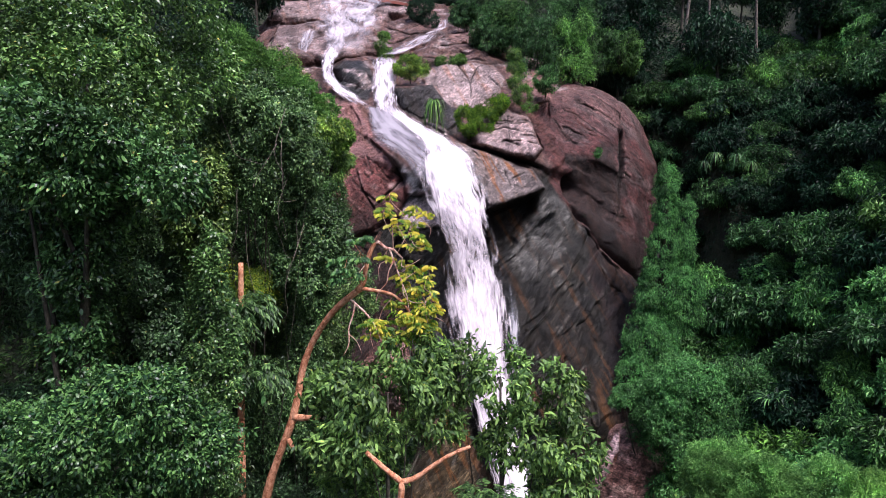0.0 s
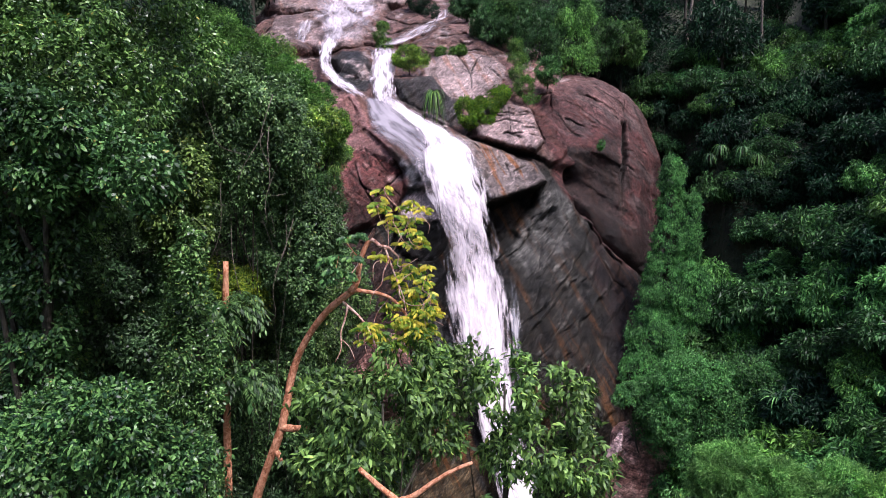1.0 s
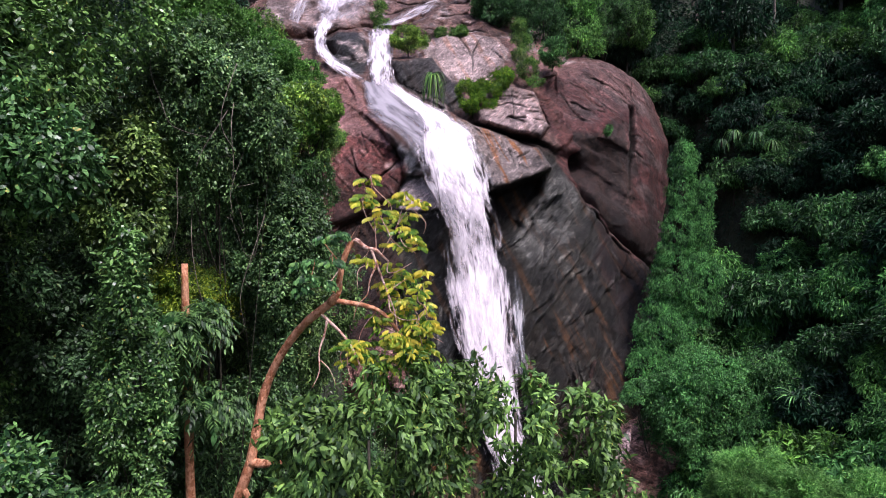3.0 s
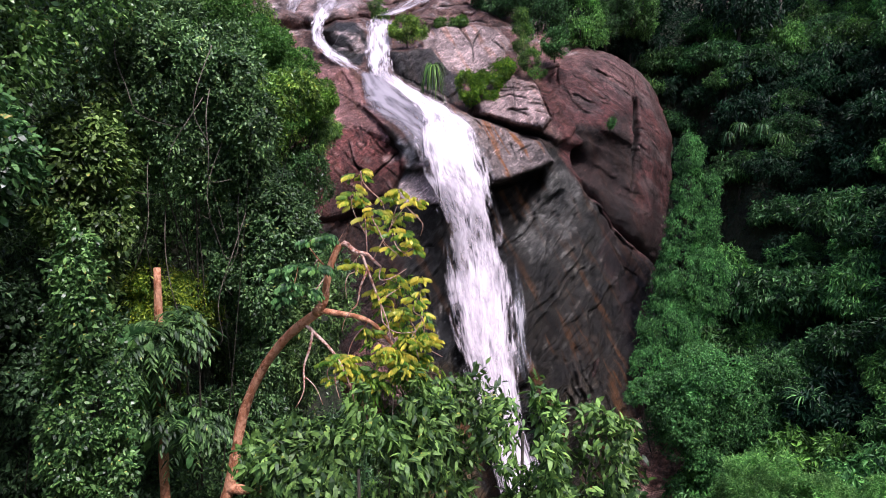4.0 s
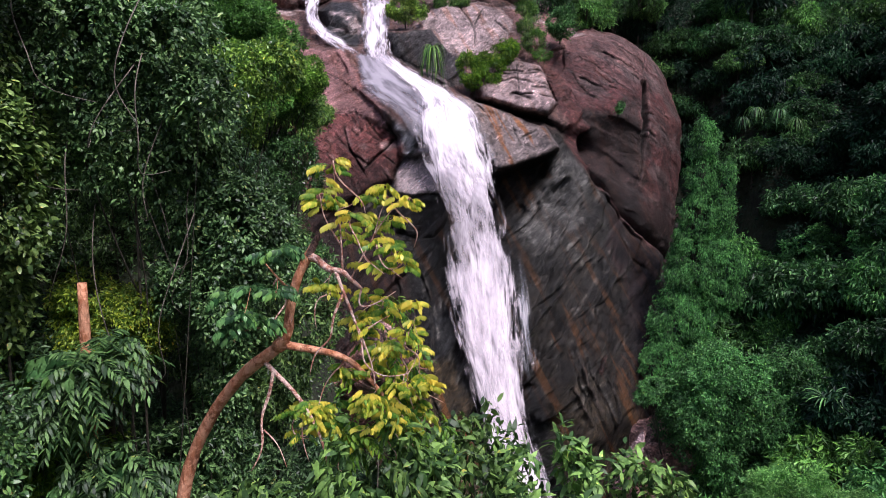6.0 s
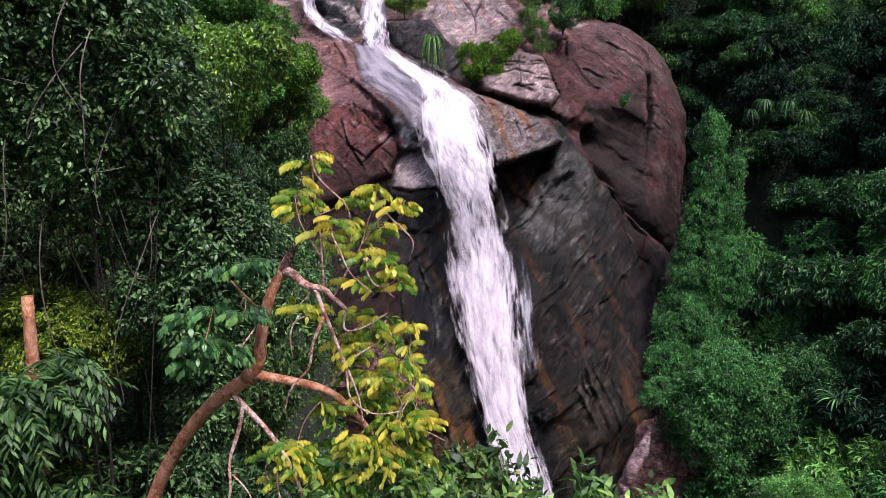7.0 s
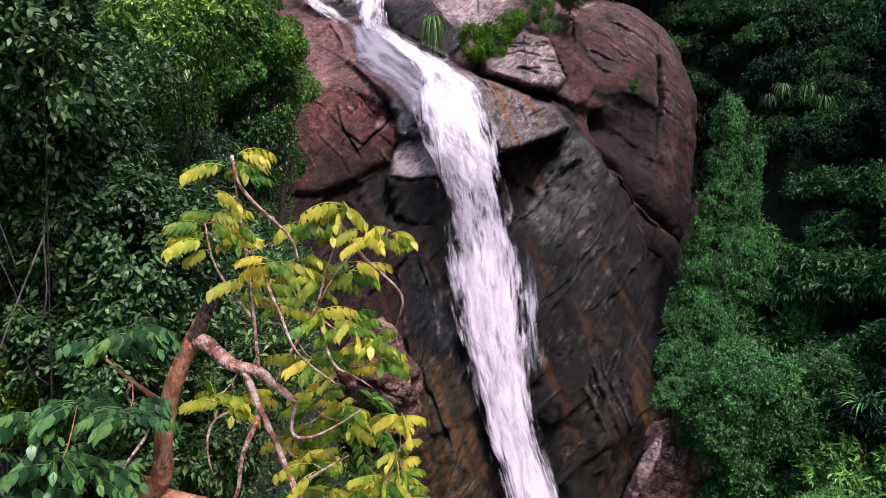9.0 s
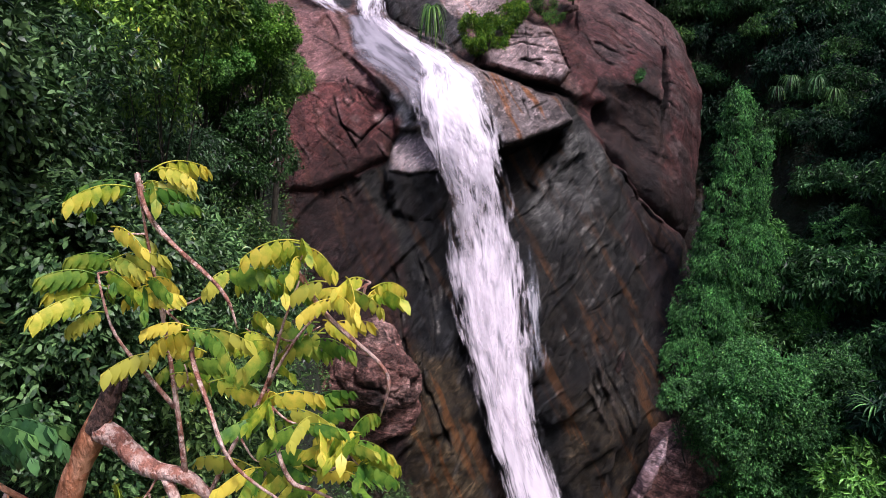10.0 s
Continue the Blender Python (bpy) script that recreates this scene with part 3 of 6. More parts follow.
# ---- the ground ----
def step(a, b, x):
    t = np.clip((x - a) / (b - a), 0, 1)
    return t * t * (3 - 2 * t)


BACK_Y = [-400, 20, 44, 52, 60, 66, 72, 80, 90, 104, 130, 180, 300, 700]
BACK_Z = [-14, -7, -4, 0, 11, 21, 29, 36, 43, 50, 64, 98, 170, 230]


def ground_z(x, y):
    """Height of the forest floor: a ravine that opens towards -y, steep on both sides, the mountain behind."""
    x, y = np.asarray(x, float), np.asarray(y, float)
    back = np.interp(y - 11 * step(6, 10, x) * step(34, 31.5, x) * step(60, 67, y) * step(92, 82, y), BACK_Y, BACK_Z) + 0.5 * np.maximum(0, -x - 20) * step(50, 90, y)
    right = -5 + 1.22 * np.maximum(0, x - 17) + 0.004 * np.maximum(0, x - 45) ** 2
    right = np.where(x > 120, -5 + 1.22 * 103 + 22.5 + 0.3 * (x - 120), right)
    far = -4 + 28 * step(-4.2, -9.5, x) + 0.9 * np.maximum(0, -x - 9.5)
    near = -4 + 21 * step(-4.6, -11.5, x) + 0.75 * np.maximum(0, -x - 11.5)
    k = step(19, 27, y) * step(50, 42, y)
    left = near * (1 - k) + far * k
    left = np.where(x < -120, 90 + 0.25 * (-120 - x), left)
    h = np.maximum(np.maximum(back, right), np.where(x < 0, left, -8))
    p = np.stack([x.ravel() / 7, y.ravel() / 7, np.zeros(x.size)], 1)
    return h + (0.9 * fbm(p, 4, 40)).reshape(h.shape)


def grid_faces(nu, nv):
    i, j = np.meshgrid(np.arange(nu - 1), np.arange(nv - 1), indexing="ij")
    a = (i * nv + j).ravel()
    return np.concatenate([np.stack([a, a + nv, a + nv + 1], 1), np.stack([a, a + nv + 1, a + 1], 1)])


gx = np.unique(np.concatenate([np.linspace(-900, -60, 22), np.arange(-60, 70, 1.0), np.linspace(70, 900, 22)]))
gy = np.unique(np.concatenate([np.linspace(-700, -20, 18), np.arange(-20, 130, 1.0), np.linspace(130, 900, 26)]))
GX, GY = np.meshgrid(gx, gy, indexing="ij")
ground = solid("ground", tri_mesh("ground", np.stack([GX.ravel(), GY.ravel(), ground_z(GX, GY).ravel()], 1), grid_faces(len(gx), len(gy)), True), M_SOIL)
tagged(ground, "dark damp forest floor of a steep jungle ravine", "ground", kind="structure")

# ---- the cliff ----
FACE_Z = [-8, 4, 11, 16, 21, 26, 30, 36, 41, 47, 54, 64]
FACE_Y = [44.5, 48, 51, 55, 58.5, 60.5, 64, 70, 77.5, 87, 99, 118]
BED_Z = [25.5, 27.2, 28.9, 30.2, 31.9, 33.6, 35.3, 37.0]
BED_Y = [58.6, 58.6, 59.6, 61.8, 64.4, 66.9, 69.3, 71.5]
BED_LEFT = [-3.4, -3.4, -4.6, -6.6, -8.6, -9.2, -10.4, -11.0]
BED_RIGHT = [3.6, 3.8, 3.4, 2.4, 0.2, -3.0, -4.6, -5.0]


def inside(x, z, corners):
    """How far x, z lies inside a closed outline (metres, negative outside)."""
    far, sign = np.full(x.shape, 1e9), -np.ones(x.shape)
    for (ax, az), (bx, bz) in zip(corners, corners[-1:] + corners[:-1]):
        ex, ez = bx - ax, bz - az
        px, pz = x - ax, z - az
        t = np.clip((px * ex + pz * ez) / (ex * ex + ez * ez), 0, 1)
        far = np.minimum(far, np.hypot(px - t * ex, pz - t * ez))
        c1, c2, c3 = z >= az, z < bz, ex * pz > ez * px
        sign = np.where((c1 & c2 & c3) | (~c1 & ~c2 & ~c3), -sign, sign)
    return far * sign


def line_far(x, z, pts):
    """Distance to a broken line, and how far along it (0 to 1)."""
    far, along = np.full(x.shape, 1e9), np.zeros(x.shape)
    for k, ((ax, az), (bx, bz)) in enumerate(zip(pts[:-1], pts[1:])):
        ex, ez = bx - ax, bz - az
        t = np.clip(((x - ax) * ex + (z - az) * ez) / (ex * ex + ez * ez), 0, 1)
        d = np.hypot(x - ax - t * ex, z - az - t * ez)
        along = np.where(d < far, (k + t) / (len(pts) - 1), along)
        far = np.minimum(far, d)
    return far, along


FORMS = []


def form(name, label, corners, at, sx, sz, edge, side, tint, rust=0.15, grain=0.0, wet=0.3, bow=0.0, foot=None):
    """A block of the cliff: outline, then (x, y, z) of a point of its face and how the face runs back to +x and up, how far its edge is rounded, how steep its sides are, its stone."""
    FORMS.append((name, label, corners, at, sx, sz, edge, side, tint, rust, grain, wet, bow, sz if foot is None else foot))


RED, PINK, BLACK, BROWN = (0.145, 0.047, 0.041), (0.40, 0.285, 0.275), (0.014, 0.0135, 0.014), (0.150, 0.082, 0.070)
form("rock_dome", "huge rounded red-brown granite dome", [(9.8, 33.3), (11.4, 36.6), (13.4, 38.4), (16.0, 39.0), (19.4, 38.9), (24.2, 38.0), (28.8, 35.7), (31.8, 31.4), (30.8, 25.1), (26.8, 20.3), (24.0, 14.0), (18.0, 17.7), (14.6, 21.5), (11.9, 24.6), (11.3, 28.5), (10.4, 29.8)],
     (14, 63.6, 29), 0.0, 0.9, 2.6, 3.0, (0.092, 0.034, 0.0305), 0.1, 1.0, 0.3, 0.075, 0.25)
form("red_boulder", "smooth dark red granite shoulder beside the falls", [(-14, 29.5), (-10.9, 29.6), (-8.9, 30.2), (-4.9, 28.0), (-3.2, 25.9), (-4.2, 23.1), (-7.2, 21.6), (-10.3, 20.4), (-14, 20)], (-7, 59.2, 26), 0.0, 0.80, 1.0, 2.0, RED, 0.15, 0.8, 0.3, foot=0.36)
form("red_slab", "reddish sloping granite slab", [(-15, 36.2), (-9.6, 35.6), (-7.8, 32.4), (-5.6, 30.5), (-4.7, 27.6), (-8.9, 29.2), (-10.9, 28.8), (-15, 29)], (-8, 64.6, 32.4), 0.0, 0.98, 0.5, 2.0, (0.27, 0.135, 0.125), 0.15, 0.5, 0.3)
form("pale_ledge", "pale pink water-worn ledge", [(-4.1, 24.2), (-2.9, 26.0), (-1.2, 26.0), (-0.1, 22.4), (-2.4, 22.0), (-4.1, 22.2)], (-2, 57.2, 22.6), 0.0, 1.0, 0.3, 3.0, (0.50, 0.40, 0.40), 0.05, 0.2, 0.3)
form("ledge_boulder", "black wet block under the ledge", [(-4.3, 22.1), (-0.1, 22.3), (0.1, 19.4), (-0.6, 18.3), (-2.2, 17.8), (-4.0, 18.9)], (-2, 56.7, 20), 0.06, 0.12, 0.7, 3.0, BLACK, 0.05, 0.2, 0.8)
form("ochre_slab", "grey slab streaked with ochre, overhanging a recess", [(0.8, 30.9), (3.4, 30.3), (6.1, 29.3), (9.2, 27.6), (10.3, 26.1), (8.0, 25.0), (6.2, 24.3), (4.6, 23.9), (3.0, 26.0), (1.2, 28.6)], (9.2, 59.2, 26.5), -0.03, 0.86, 0.5, 5.0, (0.235, 0.185, 0.175), 0.95, 0.6, 0.5)
form("pale_slab", "pale pink banded granite slab", [(4.6, 33.9), (6.3, 35.0), (9.4, 33.6), (10.3, 30.2), (9.4, 28.8), (8.4, 29.3), (6.4, 29.8), (3.8, 30.4), (3.4, 31.6)], (9.2, 61.1, 29.1), 0.04, 0.92, 0.4, 4.0, PINK, 0.2, 0.1, 0.3)
form("boulder_foot", "dark wet foot of the pale boulder", [(-5.7, 37.6), (-1.4, 37.8), (1.4, 35.6), (2.4, 32.6), (0.9, 31.8), (-2.5, 33.4), (-4.9, 34.9)], (-2, 68.0, 34), 0.12, 0.55, 0.7, 3.0, (0.048, 0.042, 0.042), 0.1, 0.3, 0.7)
form("pale_boulder", "large pale pink boulder with dark wet foot", [(-4.2, 37.6), (-2.5, 40.3), (1.1, 42.4), (6.4, 41.6), (7.6, 39.6), (6.4, 36.6), (3.3, 35.3), (0.6, 35.2), (-1.4, 37.0)], (0, 69.6, 36), 0.0, 1.05, 0.9, 3.0, (0.385, 0.285, 0.275), 0.45, 0.4, 0.3)
form("grey_wedge", "smooth pale grey wedge beside the water", [(-2.0, 33.3), (0.4, 32.0), (1.1, 30.7), (-0.5, 30.9)], (0, 64.6, 32), 0.0, 1.0, 0.4, 3.0, (0.30, 0.245, 0.25), 0.1, 0.2, 0.5)
form("black_boulder", "rounded black wet boulder between two streams", [(-14.2, 41.4), (-12.6, 42.6), (-9.7, 42.2), (-8.2, 38.8), (-8.7, 36.3), (-12.3, 37.7)], (-11, 73.2, 39), 0.0, 0.55, 2.4, 2.0, (0.040, 0.038, 0.038), 0.1, 0.3, 0.8)
form("brown_slab", "brown cracked granite slab above the falls", [(-12.0, 46.6), (-9.8, 50.7), (-4.9, 52.4), (-1.0, 49.2), (-0.6, 47.6), (-3.9, 45.6), (-6.6, 44.2), (-10.6, 44.4)], (-6, 85.0, 47), 0.0, 1.45, 0.8, 2.0, BROWN, 0.2, 0.7)
form("brown_slab", "brown cracked granite slab above the falls", [(-4.0, 44.2), (-0.8, 46.8), (4.4, 48.6), (6.2, 43.8), (8.8, 41.6), (4.4, 41.9), (-3.6, 42.2)], (2, 79.6, 44), 0.0, 1.45, 0.7, 2.0, (0.20, 0.115, 0.10), 0.25, 0.7)
form("brown_shelf", "low brown rock shelf behind the shrubs", [(5.4, 42.0), (9.0, 42.4), (14.0, 40.0), (13.0, 36.0), (9.8, 34.6), (6.4, 36.6)], (9.6, 73.2, 38.8), 0.0, 1.2, 1.0, 2.0, (0.20, 0.105, 0.092), 0.2, 0.6)
form("upper_rock", "pinkish rock with water running over it", [(-24.0, 50.2), (-18.2, 51.2), (-16.4, 48.4), (-19.6, 45.6), (-17.2, 43.0), (-21.5, 42.0), (-23.5, 44.2)], (-20, 82.6, 46), 0.0, 1.5, 0.7, 2.0, (0.21, 0.145, 0.135), 0.2, 0.4)
form("upper_slab", "broad pink slab washed by the upper cascade", [(-18.3, 48.0), (-8.8, 54.0), (-9.8, 48.2), (-11.0, 44.3), (-15.0, 42.9), (-18.4, 44.2)], (-14, 85.6, 47.6), 0.0, 1.6, 0.6, 2.0, (0.36, 0.25, 0.24), 0.2, 0.2)
form("top_slab", "pale shelf at the head of the cascade", [(-28, 58.0), (-18.0, 59.5), (-8.8, 57.6), (-3.0, 54.6), (-8.6, 53.8), (-19.5, 52.4), (-27, 53.4)], (-14, 96.6, 54.2), 0.0, 1.6, 0.6, 2.0, (0.33, 0.235, 0.225), 0.3, 0.2)
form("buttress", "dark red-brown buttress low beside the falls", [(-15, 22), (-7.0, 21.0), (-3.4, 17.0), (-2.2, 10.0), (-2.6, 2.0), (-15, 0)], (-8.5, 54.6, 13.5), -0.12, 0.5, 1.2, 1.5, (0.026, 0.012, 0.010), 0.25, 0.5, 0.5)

# cracks: broken lines in x and z; how wide and how deep
CRACKS = [([(7.0, 13.3), (9.4, 14.7), (11.9, 17.0), (13.3, 18.8)], 0.13, 0.50), ([(8.4, 16.2), (9.1, 17.6), (10.0, 19.7)], 0.10, 0.35), ([(6.9, 12.6), (8.0, 14.4), (9.2, 16.6)], 0.10, 0.35), ([(11.3, 13.5), (12.2, 14.7), (13.2, 15.5)], 0.12, 0.45), ([(5.7, 18.4), (8.8, 20.7)], 0.10, 0.3),
          ([(9.6, 12.0), (11.4, 12.9), (13.4, 15.6), (14.6, 18.0)], 0.10, 0.35), ([(10.6, 16.1), (12.6, 17.7)], 0.14, 0.5), ([(7.9, 10.4), (9.4, 11.4), (10.8, 13.6)], 0.09, 0.3), ([(10.6, 11.4), (11.2, 9.6), (11.9, 7.2), (13.0, 4.7)], 0.08, 0.35), ([(9.4, 10.6), (10.2, 8.2), (11.5, 5.1)], 0.07, 0.3), ([(11.8, 4.4), (10.5, 1.6)], 0.14, 0.5),
          ([(22.3, 36.4), (21.6, 34.8), (20.9, 30.9), (19.6, 26.9), (18.9, 22.8)], 0.13, 0.7), ([(15.7, 35.9), (18.4, 34.9), (21.4, 33.2)], 0.08, 0.25), ([(16.8, 37.5), (22.4, 34.5)], 0.08, 0.25), ([(12.6, 33.9), (13.4, 32.0), (14.6, 30.7)], 0.08, 0.25), ([(13.2, 35.4), (16.4, 33.6), (18.6, 31.2)], 0.07, 0.2), ([(17.6, 37.0), (20.2, 34.6)], 0.07, 0.2),
          ([(-6.8, 24.0), (-5.6, 25.4), (-4.1, 27.0)], 0.10, 0.5), ([(-9.2, 28.3), (-8.0, 25.9), (-6.3, 23.4)], 0.10, 0.45), ([(-9.8, 27.4), (-7.4, 25.2), (-6.0, 24.6)], 0.08, 0.3), ([(-11.6, 33.6), (-8.8, 31.8), (-6.6, 29.4)], 0.06, 0.15), ([(-10.4, 26.0), (-7.6, 23.0)], 0.06, 0.2), ([(-8.6, 29.2), (-7.4, 27.6), (-5.2, 26.4)], 0.06, 0.2), ([(-8.2, 29.6), (-6.8, 26.8)], 0.08, 0.25),
          ([(2.8, 30.6), (3.6, 30.4), (6.3, 29.6), (9.2, 28.4), (11.4, 27.4)], 0.24, 1.3), ([(5.1, 32.3), (6.6, 32.5), (8.7, 31.9)], 0.10, 0.35), ([(6.2, 30.8), (7.0, 31.0), (8.3, 30.3)], 0.14, 0.6), ([(4.4, 33.0), (9.2, 33.0)], 0.07, 0.25), ([(6.9, 34.4), (7.4, 29.8)], 0.06, 0.2), ([(6.0, 28.9), (6.5, 27.4), (7.0, 25.6)], 0.08, 0.25), ([(7.0, 26.6), (8.4, 27.6)], 0.10, 0.3),
          ([(1.8, 42.2), (3.0, 39.6), (3.6, 36.2)], 0.10, 0.3), ([(4.6, 41.6), (3.2, 38.6)], 0.09, 0.3), ([(5.4, 40.0), (6.6, 37.8)], 0.09, 0.3), ([(-9.0, 50.4), (-5.0, 48.2), (-1.0, 48.6)], 0.12, 0.5), ([(-8.4, 46.0), (-4.0, 47.6)], 0.12, 0.5), ([(-1.6, 44.6), (3.0, 45.6), (7.0, 42.6)], 0.12, 0.5), ([(-3.2, 42.8), (2.0, 43.0), (5.6, 42.2)], 0.12, 0.5),
          ([(15.4, 18.6), (16.2, 16.6), (17.6, 15.6)], 0.10, 0.4), ([(15.8, 17.2), (15.6, 14.4)], 0.08, 0.3), ([(12.2, 24.4), (14.8, 21.2), (18.0, 17.4)], 0.20, 0.8), ([(-4.0, 16.0), (-3.2, 12.0), (-2.4, 8.0)], 0.14, 0.5), ([(-2.2, 16.6), (-1.0, 13.4), (-0.6, 9.6)], 0.12, 0.5), ([(-1.8, 9.4), (-0.4, 6.6), (0.8, 4.0)], 0.12, 0.5)]
RIBS = [([(10.0, 11.3), (10.7, 9.2), (11.5, 6.8), (12.6, 4.6)], 0.17), ([(9.7, 8.6), (10.4, 6.6), (11.4, 5.0)], 0.12), ([(11.5, 4.1), (10.9, 2.9), (10.2, 1.4)], 0.16), ([(12.6, 9.0), (13.2, 6.4), (13.0, 4.6)], 0.10)]
CRACK_RNG = np.random.default_rng(5)
for count, (x0, x1), (z0, z1), slope, spread in ((34, (7.2, 15.0), (3.0, 22.0), 52, 16), (16, (12.5, 24.0), (28.0, 37.5), -28, 14), (9, (-12.0, -5.0), (23.0, 29.0), -48, 30), (10, (4.6, 9.4), (29.6, 34.0), -6, 14), (12, (-9.0, 8.0), (42.0, 51.0), 8, 30), (10, (-3.0, 2.5), (2.0, 16.0), 68, 18)):
    for _ in range(count):
        a, size = radians(CRACK_RNG.normal(slope, spread * 0.6)), CRACK_RNG.uniform(0.7, 2.6)
        x, z = CRACK_RNG.uniform(x0, x1), CRACK_RNG.uniform(z0, z1)
        bend = CRACK_RNG.normal(0, 0.12)
        CRACKS.append(([(x, z), (x + size * 0.5 * math.cos(a) - bend, z + size * 0.5 * math.sin(a) + bend), (x + size * math.cos(a), z + size * math.sin(a))], CRACK_RNG.uniform(0.05, 0.09), CRACK_RNG.uniform(0.15, 0.4)))
HOLLOWS = [(14.9, 26.0, 3.4, 2.6, 2.2), (12.4, 26.6, 1.2, 1.0, 1.4), (17.2, 23.4, 1.2, 2.6, 1.2), (16.6, 18.4, 1.5, 1.2, 0.8)]
UNDER_DOME = [(13.0, 27.4), (12.4, 25.2), (13.4, 23.0), (14.9, 21.6), (18.4, 17.6), (24.0, 13.0), (30, 24), (26, 34)]
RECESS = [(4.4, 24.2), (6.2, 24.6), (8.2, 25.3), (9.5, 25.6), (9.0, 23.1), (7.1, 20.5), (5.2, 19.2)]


def cliff_y(x, z):
    """How far back the bare rock lies at x and height z, and which form it belongs to (-1: the face between them)."""
    y = np.interp(z, FACE_Z, FACE_Y) + 0.35 * np.maximum(0, x - 11)
    y = y + 2.4 * step(-0.3, 0.5, inside(x, z, RECESS)) + 5.0 * step(-0.1, 0.5, inside(x, z, UNDER_DOME))
    y = y + 1.9 * np.exp(-((x - np.interp(z, [0, 8, 14, 22], [6.3, 4.1, 3.0, 2.2])) / 3.0) ** 2) * step(25, 20, z)
    y = y + 1.4 * np.maximum(0, x - np.interp(z, [0, 20, 30, 40, 46, 52], [18, 19, 19, 13, 7, 3]))
    y = y + 0.8 * np.maximum(0, -x - np.interp(z, [0, 30, 40, 50], [14, 16, 23, 26]))
    out = np.maximum(np.interp(z, BED_Z, BED_LEFT) - x, x - np.interp(z, BED_Z, BED_RIGHT))
    bed = np.interp(z, BED_Z, BED_Y) + 3.0 * np.maximum(0, out) ** 2 + 30 * step(0.0, 1.6, np.maximum(25.5 - z, z - 36.5))
    y = np.minimum(y, bed)
    own = np.full(x.shape, -1)
    for i, (_, _, corners, at, sx, sz, edge, side, _, _, _, _, bow, foot) in enumerate(FORMS):
        d = inside(x, z, corners)
        f = at[1] + sx * (x - at[0]) + sz * np.maximum(0, z - at[2]) + foot * np.minimum(0, z - at[2]) + bow * np.maximum(0, x - at[0]) ** 2
        f = f + edge * np.clip(1 - d / edge, 0, 1) ** 2 + side * np.maximum(0, -d)
        own = np.where((f < y) & (d > -0.6), i, own)
        k = 0.22
        h = np.clip(0.5 + 0.5 * (y - f) / k, 0, 1)
        y = y * (1 - h) + f * h - k * h * (1 - h)
    return y, own


cx = np.concatenate([np.arange(-30, -14, 0.22), np.arange(-14, 25, 0.11), np.arange(25, 34, 0.25)])
cz = np.concatenate([np.arange(-8, 2, 0.22), np.arange(2, 38, 0.11), np.arange(38, 60, 0.13)])
CX, CZ = np.meshgrid(cx, cz, indexing="ij")
flat = np.stack([CX.ravel(), CZ.ravel(), 0 * CX.ravel()], 1)
wx = CX + (0.42 * fbm(flat / 2.4, 4, 61)).reshape(CX.shape)
wz = CZ + (0.42 * fbm(flat / 2.4 + 9, 4, 62)).reshape(CX.shape)
CY, OWN = cliff_y(wx, wz)
cp = np.stack([CX.ravel(), CY.ravel(), CZ.ravel()], 1)
X, Z, own = wx.ravel(), wz.ravel(), OWN.ravel()
rising = np.stack([cp[:, 0] * 0.66 + cp[:, 2] * 0.75, cp[:, 1] * 0.4, cp[:, 2] * 0.66 - cp[:, 0] * 0.75], 1)
falling = np.stack([cp[:, 0] * 0.86 - cp[:, 2] * 0.5, cp[:, 1] * 0.4, cp[:, 2] * 0.86 + cp[:, 0] * 0.5], 1)
level = np.stack([cp[:, 0], cp[:, 1] * 0.4, cp[:, 2] + 0.12 * cp[:, 0]], 1)
along = np.where((own == 0)[:, None], falling, np.where(np.isin(own, (5, 6, 8, 11, 12, 13, 14, 15, 16))[:, None], level, rising))
# broad swells, planes that break along the joints, thin parallel grooves, fine roughness
dy = 0.55 * fbm(cp / 6.0, 3, 1) + (0.24 + 0.22 * (own == -1)) * np.tanh(8 * fbm(along / np.array((7.0, 5.0, 1.8)), 3, 31)) + 0.10 * np.tanh(8 * fbm(cp / np.array((1.8, 3.0, 2.2)), 3, 33))
dy += 0.30 * np.abs(fbm(along / np.array((2.6, 2.0, 1.0)), 5, 12)) * np.clip(fbm(cp / 4.0, 2, 14) * 2.4 + 0.35, 0, 1.2)
thin = fbm(along / np.array((5.0, 4.0, 0.7)), 3, 81)
dy += 0.13 * np.exp(-(thin / 0.035) ** 2) * np.clip(3 * fbm(cp / 4.0, 2, 87) + 0.5, 0, 1)
calm = np.where(np.isin(own, (0, 1, 3, 5, 6, 8, 9, 10)), 0.6, 1.0)
# the dark slot in the dome, the hollows under it
slot_d = np.abs(X - 20.2 - 0.28 * (Z - 30.0)) - 0.5 * step(26.2, 29.0, Z)
slot = step(0.15, -0.15, slot_d) * step(26.0, 26.8, Z) * step(33.4, 32.2, Z)
dy = dy * calm + 1.5 * slot
for hx, hz, rx, rz, deep in HOLLOWS:
    dy += deep * np.exp(-((X - hx) / rx) ** 2 - ((Z - hz) / rz) ** 2)
joint, broken = np.zeros(len(cp)), np.zeros(len(cp))
N0 = fbm(cp / 1.3, 3, 91)
for pts, wide, deep in CRACKS:
    far, s = line_far(X, Z, pts)
    open_by = np.minimum(1, 5 * np.minimum(s, 1 - s) + 0.15)
    cut = np.exp(-(far / wide) ** 2) * open_by
    dy += deep * cut
    joint = np.maximum(joint, step(0.2, 0.8, cut))
    (ax, az), (bx, bz) = pts[0], pts[-1]
    above = (Z - az) * (bx - ax) - (X - ax) * (bz - az) > 0
    # upper edges of the cracks: pale chips that double as wet highlights
    broken = np.maximum(broken, np.exp(-((far - 0.26) / 0.13) ** 2) * open_by * above * step(-0.05, 0.3, N0))
rib = np.zeros(len(cp))
